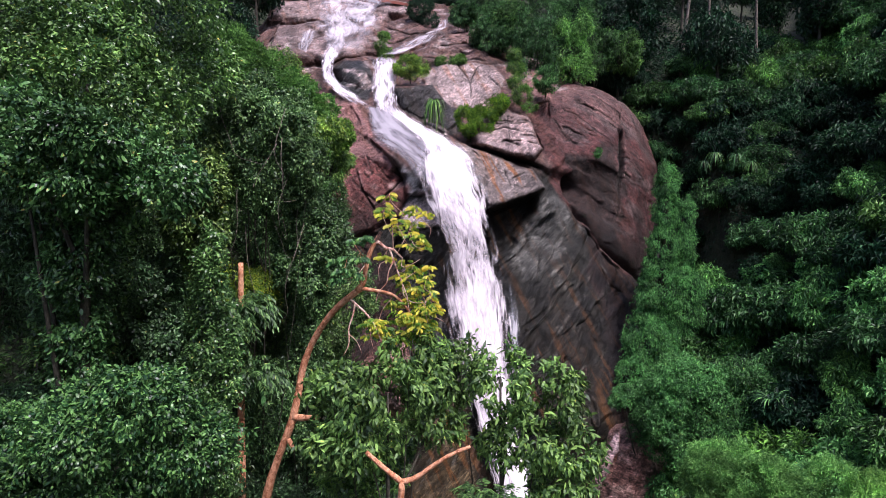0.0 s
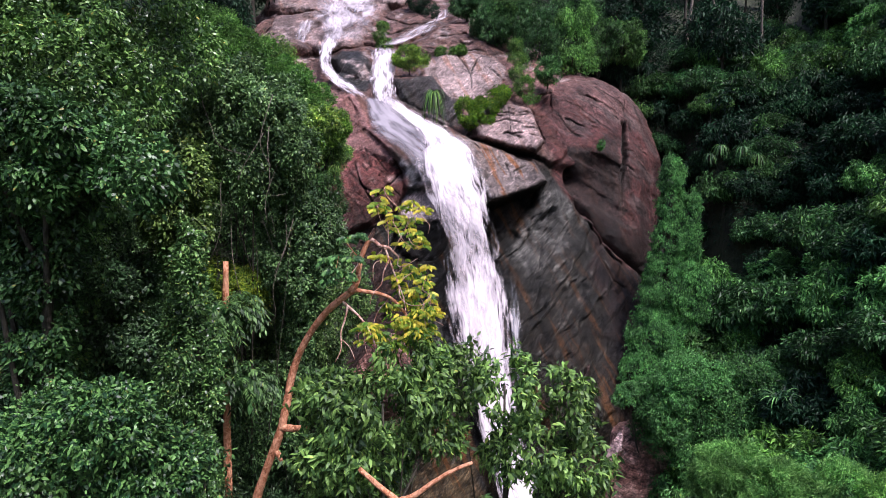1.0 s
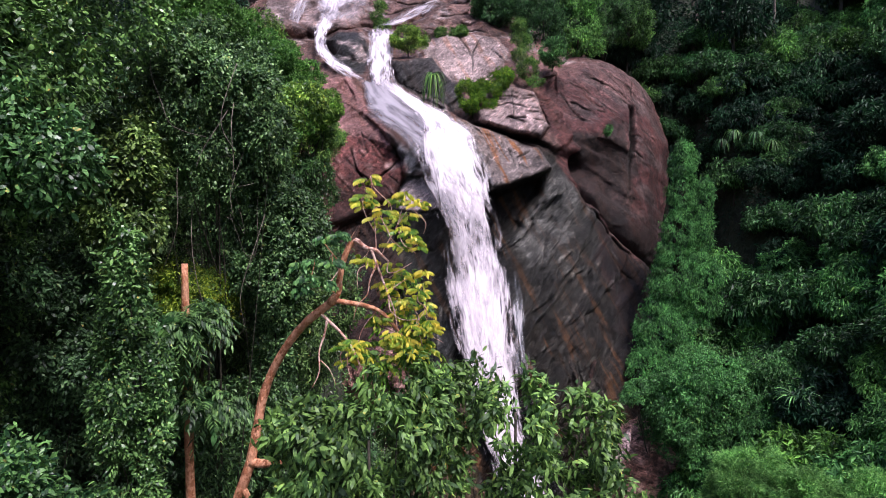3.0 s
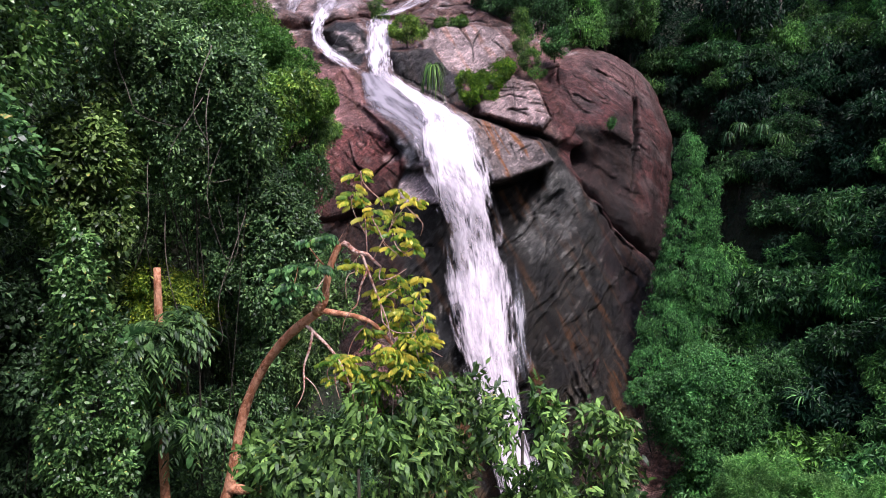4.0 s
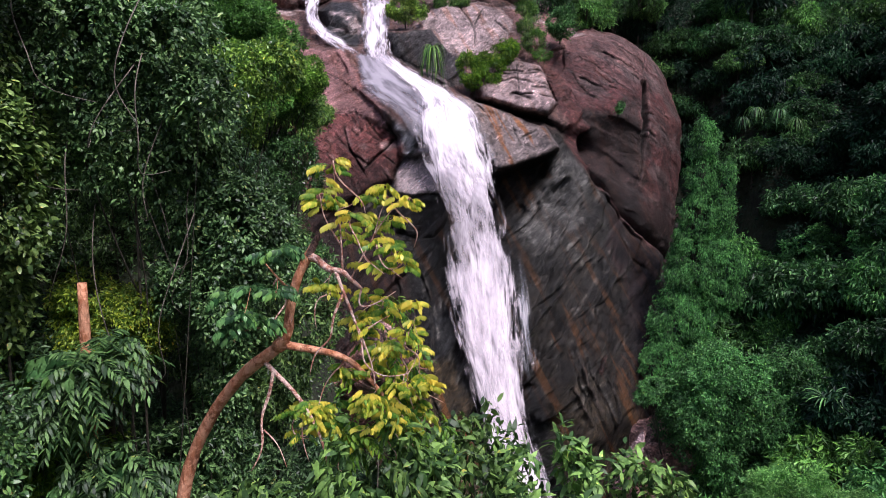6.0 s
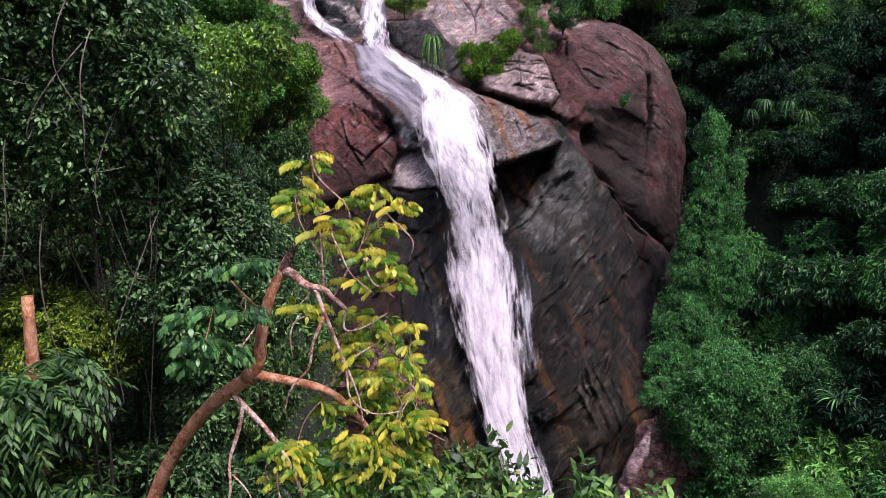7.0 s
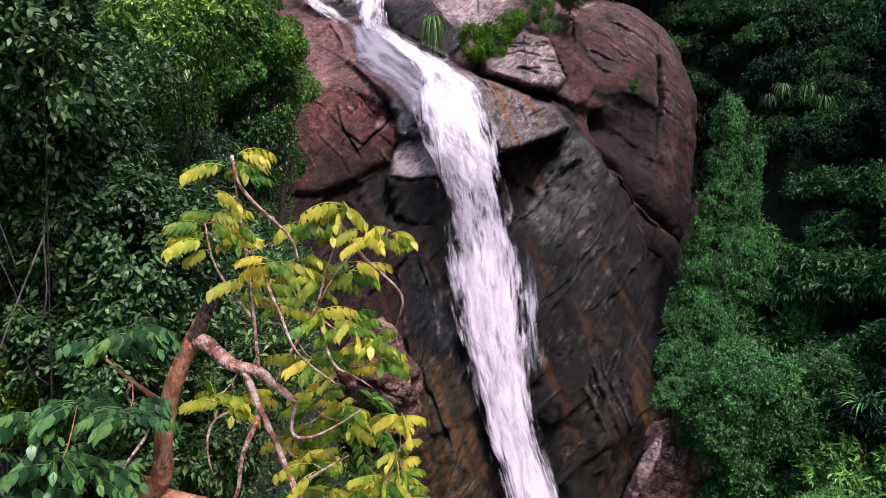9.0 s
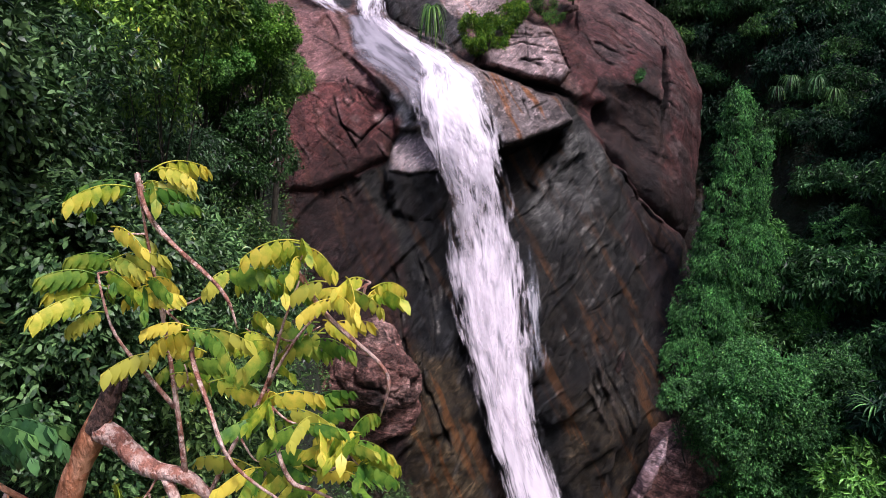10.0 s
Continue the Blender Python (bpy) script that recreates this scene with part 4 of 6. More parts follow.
for pts, wide in RIBS:
    far, s = line_far(X, Z, pts)
    rib = np.maximum(rib, np.exp(-(far / wide) ** 4) * np.minimum(1, 4 * np.minimum(s, 1 - s)))
dy -= 0.32 * rib
inbed = (CX.ravel() > np.interp(cp[:, 2], BED_Z, BED_LEFT)) & (CX.ravel() < np.interp(cp[:, 2], BED_Z, BED_RIGHT)) & (cp[:, 2] > 25.5) & (cp[:, 2] < 36.5)
cp[:, 1] += dy * np.where(inbed, 0.25, 1)

# stone colours over the cliff, some shade painted in: rgb, then rust, grain, wetness
N1, N2 = fbm(cp / 2.2, 5, 51), fbm(cp / 0.9, 4, 53)
stone = np.tile(np.array((0.026, 0.024, 0.0205, 0.25, 0.0, 0.65)), (len(cp), 1))


def lay(mask, values):
    global stone
    stone = stone + (np.array(values) - stone) * np.clip(mask, 0, 1)[:, None]


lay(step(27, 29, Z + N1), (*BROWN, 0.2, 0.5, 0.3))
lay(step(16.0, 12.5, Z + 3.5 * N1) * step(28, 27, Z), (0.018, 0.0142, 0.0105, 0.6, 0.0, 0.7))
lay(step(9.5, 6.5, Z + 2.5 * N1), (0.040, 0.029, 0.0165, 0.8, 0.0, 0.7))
lay(step(-0.6, 0.6, inside(X, Z, [(8.6, 25.2), (11.6, 25.0), (12.6, 21.7), (10.8, 18.4), (7.6, 17.4), (6.0, 19.2), (7.6, 21.4)]) + 1.6 * N1), (0.096, 0.091, 0.083, 0.12, 0.0, 0.5))
lay(step(-0.5, 0.5, inside(X, Z, [(14.6, 20.6), (18.4, 17.6), (19, 8), (16.4, 7), (14.8, 12), (14.2, 17)]) + 1.8 * N1), (0.034, 0.0155, 0.013, 0.25, 0.0, 0.5))
# right flank: shade painted as near-black stone
lay(step(14.2, 15.6, X + 1.2 * N1) * step(21, 18, Z + 0.5 * (X - 15)), (0.014, 0.0085, 0.0075, 0.2, 0.0, 0.4))
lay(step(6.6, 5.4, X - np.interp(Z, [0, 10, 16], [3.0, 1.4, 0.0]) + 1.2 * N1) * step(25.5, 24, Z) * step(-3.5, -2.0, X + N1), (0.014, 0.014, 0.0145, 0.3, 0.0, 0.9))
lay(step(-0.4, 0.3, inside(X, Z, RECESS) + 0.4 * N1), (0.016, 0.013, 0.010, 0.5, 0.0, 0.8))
for i, (_, _, corners, _, _, _, _, _, tint, rust, grain, damp, _, _) in enumerate(FORMS):
    # a form's stone ends where the form does
    lay(step(-0.35, 0.25, inside(X, Z, corners) + 0.35 * N1) * np.isin(own, (i, -1)), (*tint, rust, grain, damp))
lay(step(-0.3, 0.9, inside(X, Z, [(-5.6, 29.6), (-4.4, 28.4), (-2.4, 27.2), (-2.0, 25.6), (-3.2, 24.4), (-4.2, 24.0), (-3.6, 26.0)]) + 0.6 * N1), (0.19, 0.185, 0.20, 0.05, 0.0, 0.9))
lay(0.75 * step(33.5, 37.5, Z + 0.35 * (X - 15) + 2.0 * N1) * (own == 0), (0.168, 0.094, 0.087, 0.05, 1.0, 0.3))
lay(0.6 * step(0.1, 0.4, fbm(cp / np.array((4.0, 4.0, 2.6)), 4, 93)) * (own == 0), (0.125, 0.036, 0.033, 0.1, 1.0, 0.3))
lay(0.6 * step(0.1, 0.35, fbm(falling / np.array((3.6, 3.0, 0.8)), 4, 95)) * (own == 0), (0.125, 0.092, 0.085, 0.05, 1.0, 0.3))
# dark stain under the dome's overhang, with the overhang's shade painted in
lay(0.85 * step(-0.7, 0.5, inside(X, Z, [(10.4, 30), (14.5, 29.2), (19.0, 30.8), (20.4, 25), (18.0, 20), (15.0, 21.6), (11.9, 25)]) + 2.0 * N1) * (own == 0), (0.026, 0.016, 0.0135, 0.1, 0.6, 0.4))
# the flank's painted shade carried on over the dome's foot
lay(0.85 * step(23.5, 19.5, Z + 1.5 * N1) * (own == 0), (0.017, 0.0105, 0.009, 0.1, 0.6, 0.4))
# shaded lower part of the red shoulder, painted as darker stone
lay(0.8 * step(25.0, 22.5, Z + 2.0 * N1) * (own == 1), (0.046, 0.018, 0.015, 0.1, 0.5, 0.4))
lay(0.8 * step(0.05, 0.4, N1 - 0.12 * np.abs(Z - 25.4) - 0.12 * np.abs(X + 6.0)) * (own == 1), (0.40, 0.26, 0.24, 0.1, 0.5, 0.3))
lay(0.9 * step(-0.6, 0.5, inside(X, Z, [(-2.6, 9.8), (0.4, 8.6), (2.2, 4.0), (3.8, -2), (-3.2, -2)]) + 1.8 * N1), (0.080, 0.055, 0.028, 0.8, 0.0, 0.6))
lay(0.75 * rib * step(-0.25, 0.2, N2), (0.105, 0.082, 0.066, 0.3, 0.0, 0.4))
# shade inside the slot, painted onto its stone
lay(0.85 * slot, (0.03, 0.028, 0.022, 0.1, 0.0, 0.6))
# chipped crack edges laid pale, wet highlights painted in with them
lay(0.8 * broken * (own == -1) * (Z < 28), (0.165, 0.150, 0.130, 0.15, 0.0, 0.35))
lay(0.7 * broken * np.isin(own, (0, 1)), (0.30, 0.17, 0.155, 0.1, 0.8, 0.3))
lay(0.8 * joint, (0.020, 0.017, 0.014, 0.1, 0.0, 0.5))
lay(0.8 * step(0.2, 0.5, fbm(cp / np.array((1.6, 2.0, 1.1)), 4, 57)) * (Z > 38), (0.42, 0.33, 0.32, 0.1, 0.2, 0.3))

cf = grid_faces(len(cx), len(cz))
face_own = own[cf[:, 0]]
cliff = thing("cliff", (0, 0, 0), "tall granite cliff, red, grey and black, wet and cracked", "cliff", kind="structure")


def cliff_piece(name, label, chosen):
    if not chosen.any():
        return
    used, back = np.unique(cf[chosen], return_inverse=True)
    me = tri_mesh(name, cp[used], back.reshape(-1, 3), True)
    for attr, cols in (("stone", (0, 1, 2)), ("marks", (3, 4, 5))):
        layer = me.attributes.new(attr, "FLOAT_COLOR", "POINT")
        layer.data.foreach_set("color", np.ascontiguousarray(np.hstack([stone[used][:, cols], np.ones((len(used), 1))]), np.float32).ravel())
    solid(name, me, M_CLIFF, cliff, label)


fc = cp[cf].mean(1)
rest, high = face_own == -1, fc[:, 2] > 27.5
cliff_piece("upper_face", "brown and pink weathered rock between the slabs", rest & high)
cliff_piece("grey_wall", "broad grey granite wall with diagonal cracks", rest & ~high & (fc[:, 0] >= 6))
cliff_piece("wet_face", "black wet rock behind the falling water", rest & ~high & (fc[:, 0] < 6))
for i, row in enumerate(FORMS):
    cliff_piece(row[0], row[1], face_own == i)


def boulder(name, label, centre, radii, material, seed, sub=5, turn=(0, 0, 0), amp=0.10, cuts=9, category="boulder", grooves=0.05):
    """A rounded granite block: planed-off sides, lumps and cracks."""
    bm = bmesh.new()
    bmesh.ops.create_icosphere(bm, subdivisions=sub, radius=1)
    v = np.array([x.co[:] for x in bm.verts])
    f = np.array([[w.index for w in t.verts] for t in bm.faces])
    bm.free()
    rng = np.random.default_rng(seed)
    for _ in range(cuts):
        nrm = unit(rng.normal(size=3) * np.array((1, 1, 0.8)))
        over = np.maximum(0, v @ nrm - rng.uniform(0.72, 0.92))
        v = v - over[:, None] * nrm * 0.85
    r = np.array(radii, float)
    size = r.mean()
    out = unit(v)
    p = v * r
    s = size * 0.55
    d = size * amp * 1.6 * fbm(p / s + seed, 5, seed) - size * grooves * (crack(p / (s * 1.5) + seed, 0.06, seed + 3) + 0.6 * crack(p / (s * 0.7) + seed, 0.06, seed + 8))
    d += size * amp * 0.35 * np.round(3 * fbm(p / s * 1.4 + seed, 3, seed + 13)) / 3
    p = p + out * d[:, None]
    ob = solid(name, tri_mesh(name, p, f, True), material)
    ob.matrix_world = pose(*centre, *turn)
    return tagged(ob, label, category)


boulder("crag_boulder", "rough pinkish boulder at the foot of the cliff", (-4.7, 48.5, 9.2), (3.4, 3.2, 4.4), M_CRAG, 31, 6, (0, 10, 0), 0.20, 14, grooves=0.09)
boulder("low_boulder", "smooth brown boulder at the foot of the cliff", (15.7, 49.6, 0.8), (3.4, 3.0, 4.8), M_CRAG, 33, 5, (0, 8, 0), 0.06, 6)
boulder("rock_rib", "pale rib of rock on the wet wall", (12.0, 51.6, 7.6), (0.28, 0.5, 2.6), M_BROWN, 37, 4, (14, 14, 0), 0.14, 6, "rock")
boulder("rock_splinter", "pale leaning splinter of rock beside the boulder", (13.3, 46.9, 3.2), (0.5, 0.7, 2.9), M_PINK, 35, 5, (0, 22, 0), 0.12, 6)


# ---- water ----
def smooth_rows(rows, times=3):
    r = np.array(rows, float)
    for _ in range(times):
        q = np.empty((2 * len(r) - 1, r.shape[1]))
        q[0::2], q[1::2] = r, (r[:-1] + r[1:]) / 2
        q[2:-1:2] = 0.5 * q[2:-1:2] + 0.25 * (q[1:-2:2] + q[3::2])
        r = q
    return r


def water_sheet(name, rows, material, parent, bulge=0.12, ripple=0.1, seed=0, forward=0.0, sway=0.05):
    """A sheet of falling water; rows from the top down: left x, right x, y, z."""
    r = smooth_rows(rows, 4)
    u = np.linspace(0, 1, 41)
    x = r[:, :1] + (r[:, 1:2] - r[:, :1]) * u
    wide = (r[:, 1:2] - r[:, :1])
    y = r[:, 2:3] - bulge * wide * (1 - (2 * u - 1) ** 2) - forward
    z = np.repeat(r[:, 3:4], len(u), 1)
    mid = np.stack([r[:, :2].mean(1), r[:, 2], r[:, 3]], 1)
    run = np.concatenate([[0], np.cumsum(np.linalg.norm(np.diff(mid, axis=0), axis=1))])
    p = np.stack([x.ravel(), y.ravel(), z.ravel()], 1)
    q = np.stack([x.ravel() * 2.2, np.repeat(run, len(u)) * 0.35, np.zeros(len(p))], 1)
    p[:, 1] -= ripple * (fbm(q, 4, seed) * 2.2 + 0.8 * fbm(q * 3.1, 3, seed + 9))
    p[:, 0] += sway * wide.repeat(len(u), 1).ravel() * fbm(q * 0.7, 3, seed + 4)
    uv = np.stack([np.tile(u, len(r)), np.repeat(run, len(u))], 1)
    ends = np.stack([np.tile(u, len(r)), np.repeat(run, len(u)) / run[-1]], 1)
    me = tri_mesh(name, p, grid_faces(len(r), len(u)), True, uv)
    layer = me.uv_layers.new(name="ends")
    layer.data.foreach_set("uv", np.ascontiguousarray(ends[grid_faces(len(r), len(u)).ravel()], np.float32).ravel())
    return solid(name, me, material, parent)


falls = thing("waterfall", (0, 0, 0), "white waterfall sliding over a granite lip and plunging down the cliff", "waterfall", kind="structure")
CREST = [(-7.4, -5.0, 68.6, 35.8), (-5.8, -3.4, 65.6, 33.5), (-3.4, -0.2, 62.9, 31.7), (-1.8, 2.0, 60.2, 30.0), (-2.5, 3.1, 58.2, 28.7)]
FALL = [(-2.6, 3.9, 57.0, 27.0), (-2.1, 4.6, 56.0, 24.8), (-0.9, 5.3, 55.0, 22.0), (-0.2, 6.0, 54.0, 18.5), (0.2, 6.2, 52.5, 14.5), (1.1, 6.1, 50.7, 11.0), (2.2, 6.1, 49.2, 7.4), (3.3, 7.1, 47.8, 4.0), (4.4, 8.2, 46.6, 0.8), (5.2, 9.4, 43.5, -3.2), (5.0, 9.6, 38.0, -5.0)]
SLIDE = [(-9.9, -5.2, 69.0, 35.7), (-8.8, -3.7, 66.2, 33.7), (-8.3, -0.2, 63.6, 31.9), (-6.3, 2.0, 60.8, 30.1), (-4.3, 3.1, 58.7, 28.7), (-3.0, 3.6, 57.6, 27.2), (-2.4, 4.0, 56.9, 25.6)]
water_sheet("main_sheet", CREST + FALL, M_WATER, falls, 0.07, 0.06, 1, 0.3)
water_sheet("plunge_strands", [(a - 0.15, b + 0.25, y - 0.5, z) for a, b, y, z in CREST[4:] + FALL[:9]], M_SPRAY, falls, 0.07, 0.08, 2)
water_sheet("spray_mist", [(-0.6, 6.6, 52.9, 20.0), (-0.4, 7.4, 51.9, 16.5), (0.0, 7.6, 50.6, 13.0), (0.8, 7.6, 49.2, 9.5), (1.8, 7.8, 47.9, 6.0)], M_MIST, falls, 0.08, 0.03, 21)
water_sheet("spray_veil", [(4.4, 6.0, 54.0, 21.5), (4.7, 7.3, 53.2, 17.5), (4.8, 7.8, 51.6, 13.0), (5.1, 7.9, 50.2, 9.0), (5.8, 8.2, 48.6, 5.0)], M_VEIL, falls, 0.1, 0.15, 3)
water_sheet("spray_veil", [(-0.6, 1.0, 54.6, 22.5), (-0.4, 1.2, 53.9, 18.5), (0.0, 1.5, 53.0, 14.0), (0.7, 2.2, 51.6, 10.5)], M_VEIL, falls, 0.1, 0.15, 4)
water_sheet("slide_sheet", SLIDE, M_SLIDE, falls, 0.02, 0.05, 5, 0.3, 0.012)

cascade = thing("upper_cascade", (0, 0, 0), "white water running in branches over pink slabs above the falls", "waterfall", kind="structure")
water_sheet("right_stream", [(-9.6, -5.0, 77.0, 42.8), (-9.2, -5.2, 74.8, 41.6), (-8.9, -5.3, 73.0, 39.8), (-8.6, -5.2, 71.2, 37.4), (-8.2, -4.9, 69.2, 35.4), (-7.8, -4.6, 66.8, 33.9)], M_STREAM, cascade, 0.12, 0.1, 7, 0.7)
water_sheet("feed_stream", [(-3.6, 0.4, 84.0, 47.2), (-5.0, -1.4, 80.2, 45.2), (-7.0, -3.8, 77.4, 43.4), (-8.4, -5.2, 75.4, 42.2)], M_FILM, cascade, 0.06, 0.1, 15, 0.9)
water_sheet("left_stream", [(-16.0, -12.6, 83.0, 46.4), (-15.7, -13.0, 79.2, 43.9), (-15.3, -13.5, 75.4, 40.9), (-14.6, -12.9, 73.2, 39.0), (-12.9, -10.6, 71.0, 37.3), (-10.6, -7.6, 68.7, 35.4), (-9.4, -6.6, 67.0, 34.3)], M_STREAM, cascade, 0.08, 0.1, 8, 0.9)
water_sheet("slab_sheet", [(-22.0, -6.5, 99.5, 57.0), (-21.0, -7.5, 95.0, 54.5), (-20.2, -7.6, 89.8, 51.0), (-18.0, -8.2, 85.0, 47.8), (-16.2, -9.6, 80.8, 44.8), (-15.4, -11.6, 78.2, 43.0)], M_FILM, cascade, 0.03, 0.2, 9, 1.2)
water_sheet("slab_strand", [(-18.5, -15.5, 98.0, 56.4), (-18.0, -14.6, 94.0, 54.0), (-17.0, -13.2, 89.4, 50.8), (-15.6, -12.4, 84.6, 47.4), (-15.2, -12.8, 79.5, 43.8)], M_SPRAY, cascade, 0.05, 0.2, 13, 1.5)
water_sheet("slab_strand", [(-12.5, -9.0, 95.5, 54.8), (-12.8, -10.4, 91.0, 51.8), (-13.0, -11.0, 86.5, 48.8)], M_SPRAY, cascade, 0.05, 0.2, 14, 1.5)
water_sheet("side_trickle", [(-20.0, -17.2, 86.6, 48.6), (-19.7, -17.5, 81.8, 45.2), (-19.4, -17.8, 79.5, 42.4)], M_FILM, cascade, 0.05, 0.1, 10, 0.8)
water_sheet("back_trickle", [(-1.5, 1.5, 92.5, 52.2), (-1.0, 1.3, 88.0, 49.2), (-2.4, 0.3, 83.6, 47.4), (-3.8, -1.6, 81.0, 45.8)], M_SPRAY, cascade, 0.05, 0.1, 11, 1.0)


# ---- trees over the near bank ----
def gz(x, y):
    return float(ground_z(np.array([x]), np.array([y]))[0])


def tree_at(name, spots, material, clusters, per, size, label, foot, category="tree", seed=0, skirt=0, **kw):
    """A tree whose clumps stand at the spots (x, y, z, r or rx, ry, rz); it is rooted at foot (x, y)."""
    base = (foot[0], foot[1], gz(*foot))
    rel = []
    for s in spots:
        r = s[3:] if len(s) > 4 else (s[3], s[3], s[3])
        rel.append((s[0] - base[0], s[1] - base[1], s[2] - base[2], *r))
    for k in range(skirt):
        c = np.array(rel[0])
        r = c[3:] * (0.62 - 0.06 * k)
        rel.append((c[0] * (0.9 - 0.1 * k), c[1] * (0.9 - 0.1 * k), c[2] - c[5] * (1.0 + 0.85 * k), r[0], r[1], r[2] * 1.3))
    return tree(name, base, rel, material, int(clusters * (1 + 0.22 * skirt)), per, size, label, category, seed=seed, **kw)


R = np.random.default_rng(7)
tree_at("broadleaf_tree", heap(R, (-8.2, 14.0, 27.6), (3.0, 2.4, 3.4), 16), L_NEAR, 13000, 4, 0.112, "dense dark green broadleaf tree on the steep bank", (-11.5, 15.5), seed=1, skirt=3, fine=True, girth=0.22)
tree_at("broadleaf_tree", heap(R, (-6.8, 11.4, 25.6), (1.7, 1.2, 1.7), 12), L_NEAR, 7000, 4, 0.115, "dense dark green broadleaf tree on the steep bank", (-8.5, 12.5), seed=2, skirt=4, fine=True)
tree_at("creeper_tree", heap(R, (-5.0, 17.0, 26.1), (1.6, 1.3, 2.3), 22, 0.36), L_CLIMB, 13500, 4, 0.098, "tall tree wrapped in light green creeper", (-6.5, 18.5), seed=3, fine=True, girth=0.04)
tree_at("creeper_tree", heap(R, (-4.2, 18.2, 23.2), (1.2, 1.2, 2.6), 20, 0.36), L_CLIMB, 11000, 4, 0.098, "dark tree hung with climbing plants", (-5.0, 19.5), seed=4, skirt=2, fine=True, girth=0.04)
tree_at("broadleaf_tree", heap(R, (-8.2, 15.6, 21.6), (1.9, 1.2, 1.8), 10), L_BANK, 5000, 4, 0.12, "shaded dark green understorey tree", (-9.0, 16.4), seed=5, skirt=2, fine=True, girth=0.04)
tree_at("bushy_tree", heap(R, (-5.9, 10.4, 20.6), (1.9, 1.4, 1.9), 16), L_LOW, 11500, 4, 0.098, "bushy green tree with pale leaf tips low on the bank", (-7.2, 11.5), seed=6, fine=True)
tree_at("creeper_tree", heap(np.random.default_rng(19), (-6.4, 15.7, 24.9), (1.0, 0.8, 2.1), 14), L_CLIMB, 4500, 4, 0.125, "leaning tree hung with light green creeper", (-7.4, 16.6), seed=9, skirt=1, fine=True, girth=0.04)
tree_at("creeper_tree", heap(R, (-5.25, 13.3, 21.6), (0.62, 0.6, 3.0), 16, 0.42, -0.9), L_NEAR, 6000, 4, 0.095, "slender tree covered in light green climbing leaves", (-5.6, 13.9), seed=8, fine=True, girth=0.08)
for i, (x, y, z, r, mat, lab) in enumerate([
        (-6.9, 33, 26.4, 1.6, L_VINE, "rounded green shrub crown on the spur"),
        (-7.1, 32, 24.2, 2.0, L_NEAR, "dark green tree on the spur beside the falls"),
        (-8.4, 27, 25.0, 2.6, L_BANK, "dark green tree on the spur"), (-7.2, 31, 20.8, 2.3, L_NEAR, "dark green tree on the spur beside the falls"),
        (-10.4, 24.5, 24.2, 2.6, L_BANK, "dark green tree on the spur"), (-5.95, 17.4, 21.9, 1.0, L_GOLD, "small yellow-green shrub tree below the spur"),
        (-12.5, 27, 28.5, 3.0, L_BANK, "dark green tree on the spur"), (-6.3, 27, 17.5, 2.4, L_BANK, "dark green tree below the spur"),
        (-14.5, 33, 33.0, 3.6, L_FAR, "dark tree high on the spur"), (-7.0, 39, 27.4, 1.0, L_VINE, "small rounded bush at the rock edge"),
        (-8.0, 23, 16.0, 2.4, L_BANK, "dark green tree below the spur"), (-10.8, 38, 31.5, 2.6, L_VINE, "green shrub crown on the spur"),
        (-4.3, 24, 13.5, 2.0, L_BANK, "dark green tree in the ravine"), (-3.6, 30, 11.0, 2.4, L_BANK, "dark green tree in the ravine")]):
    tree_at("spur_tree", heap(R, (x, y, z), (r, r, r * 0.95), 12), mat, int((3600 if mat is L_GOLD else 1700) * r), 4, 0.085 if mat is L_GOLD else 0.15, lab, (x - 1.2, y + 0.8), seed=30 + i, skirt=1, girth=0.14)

# fine-leaved cushions that crest the spur beside the rock
for i, (x, y, z, r) in enumerate([(-11.2, 31.0, 32.4, 1.9), (-9.6, 31.0, 31.4, 1.7), (-8.2, 31.0, 30.4, 1.7), (-7.0, 31.5, 29.3, 1.5), (-6.1, 32.0, 28.1, 1.25), (-8.6, 30.0, 28.6, 1.6), (-7.2, 30.6, 27.4, 1.4), (-10.2, 29.6, 29.8, 1.7)]):
    tree_at("cushion_shrub", heap(R, (x, y, z), (r, r, r * 0.8), 26, 0.33, -0.5), L_CUSHION, int(2600 * r), 5, 0.115, "rounded fine-leaved bright green shrub on the spur", (x - 0.9, y + 0.9), "shrub", seed=130 + i, skirt=1, girth=0.08, deep=0.18, lump=0.2, bare=-0.5, slim=0.5, droop=0.1, front=0.25)

# trees with hanging leaves below the falls
tree_at("drooping_tree", [(1.5, 15.1, 20.3, 0.9), (2.9, 15.6, 19.6, 1.0), (0.5, 16.0, 20.2, 0.8), (2.5, 14.9, 18.9, 0.9), (3.5, 15.4, 18.3, 0.8), (1.7, 15.4, 18.6, 0.7), (3.2, 15.6, 17.2, 0.9)],
        L_HANG, 1000, 9, 0.21, "tree with glossy drooping dark green leaves", (2.0, 17.0), seed=60, slim=0.34, droop=0.55, spread=1.1, fine=True, curl=0.4, girth=0.09)
tree_at("drooping_tree", [(-1.3, 13.6, 20.4, 0.8), (-2.3, 13.8, 20.3, 0.8), (-0.4, 15.0, 20.3, 0.7), (-0.8, 14.3, 21.3, 0.6), (-1.9, 13.6, 19.3, 0.8), (-0.2, 15.2, 19.2, 0.7), (-2.6, 13.8, 19.2, 0.7)],
        L_HANG, 950, 9, 0.21, "tree with glossy drooping dark green leaves", (-1.6, 15.2), seed=61, slim=0.34, droop=0.55, spread=1.1, fine=True, curl=0.4, girth=0.09)
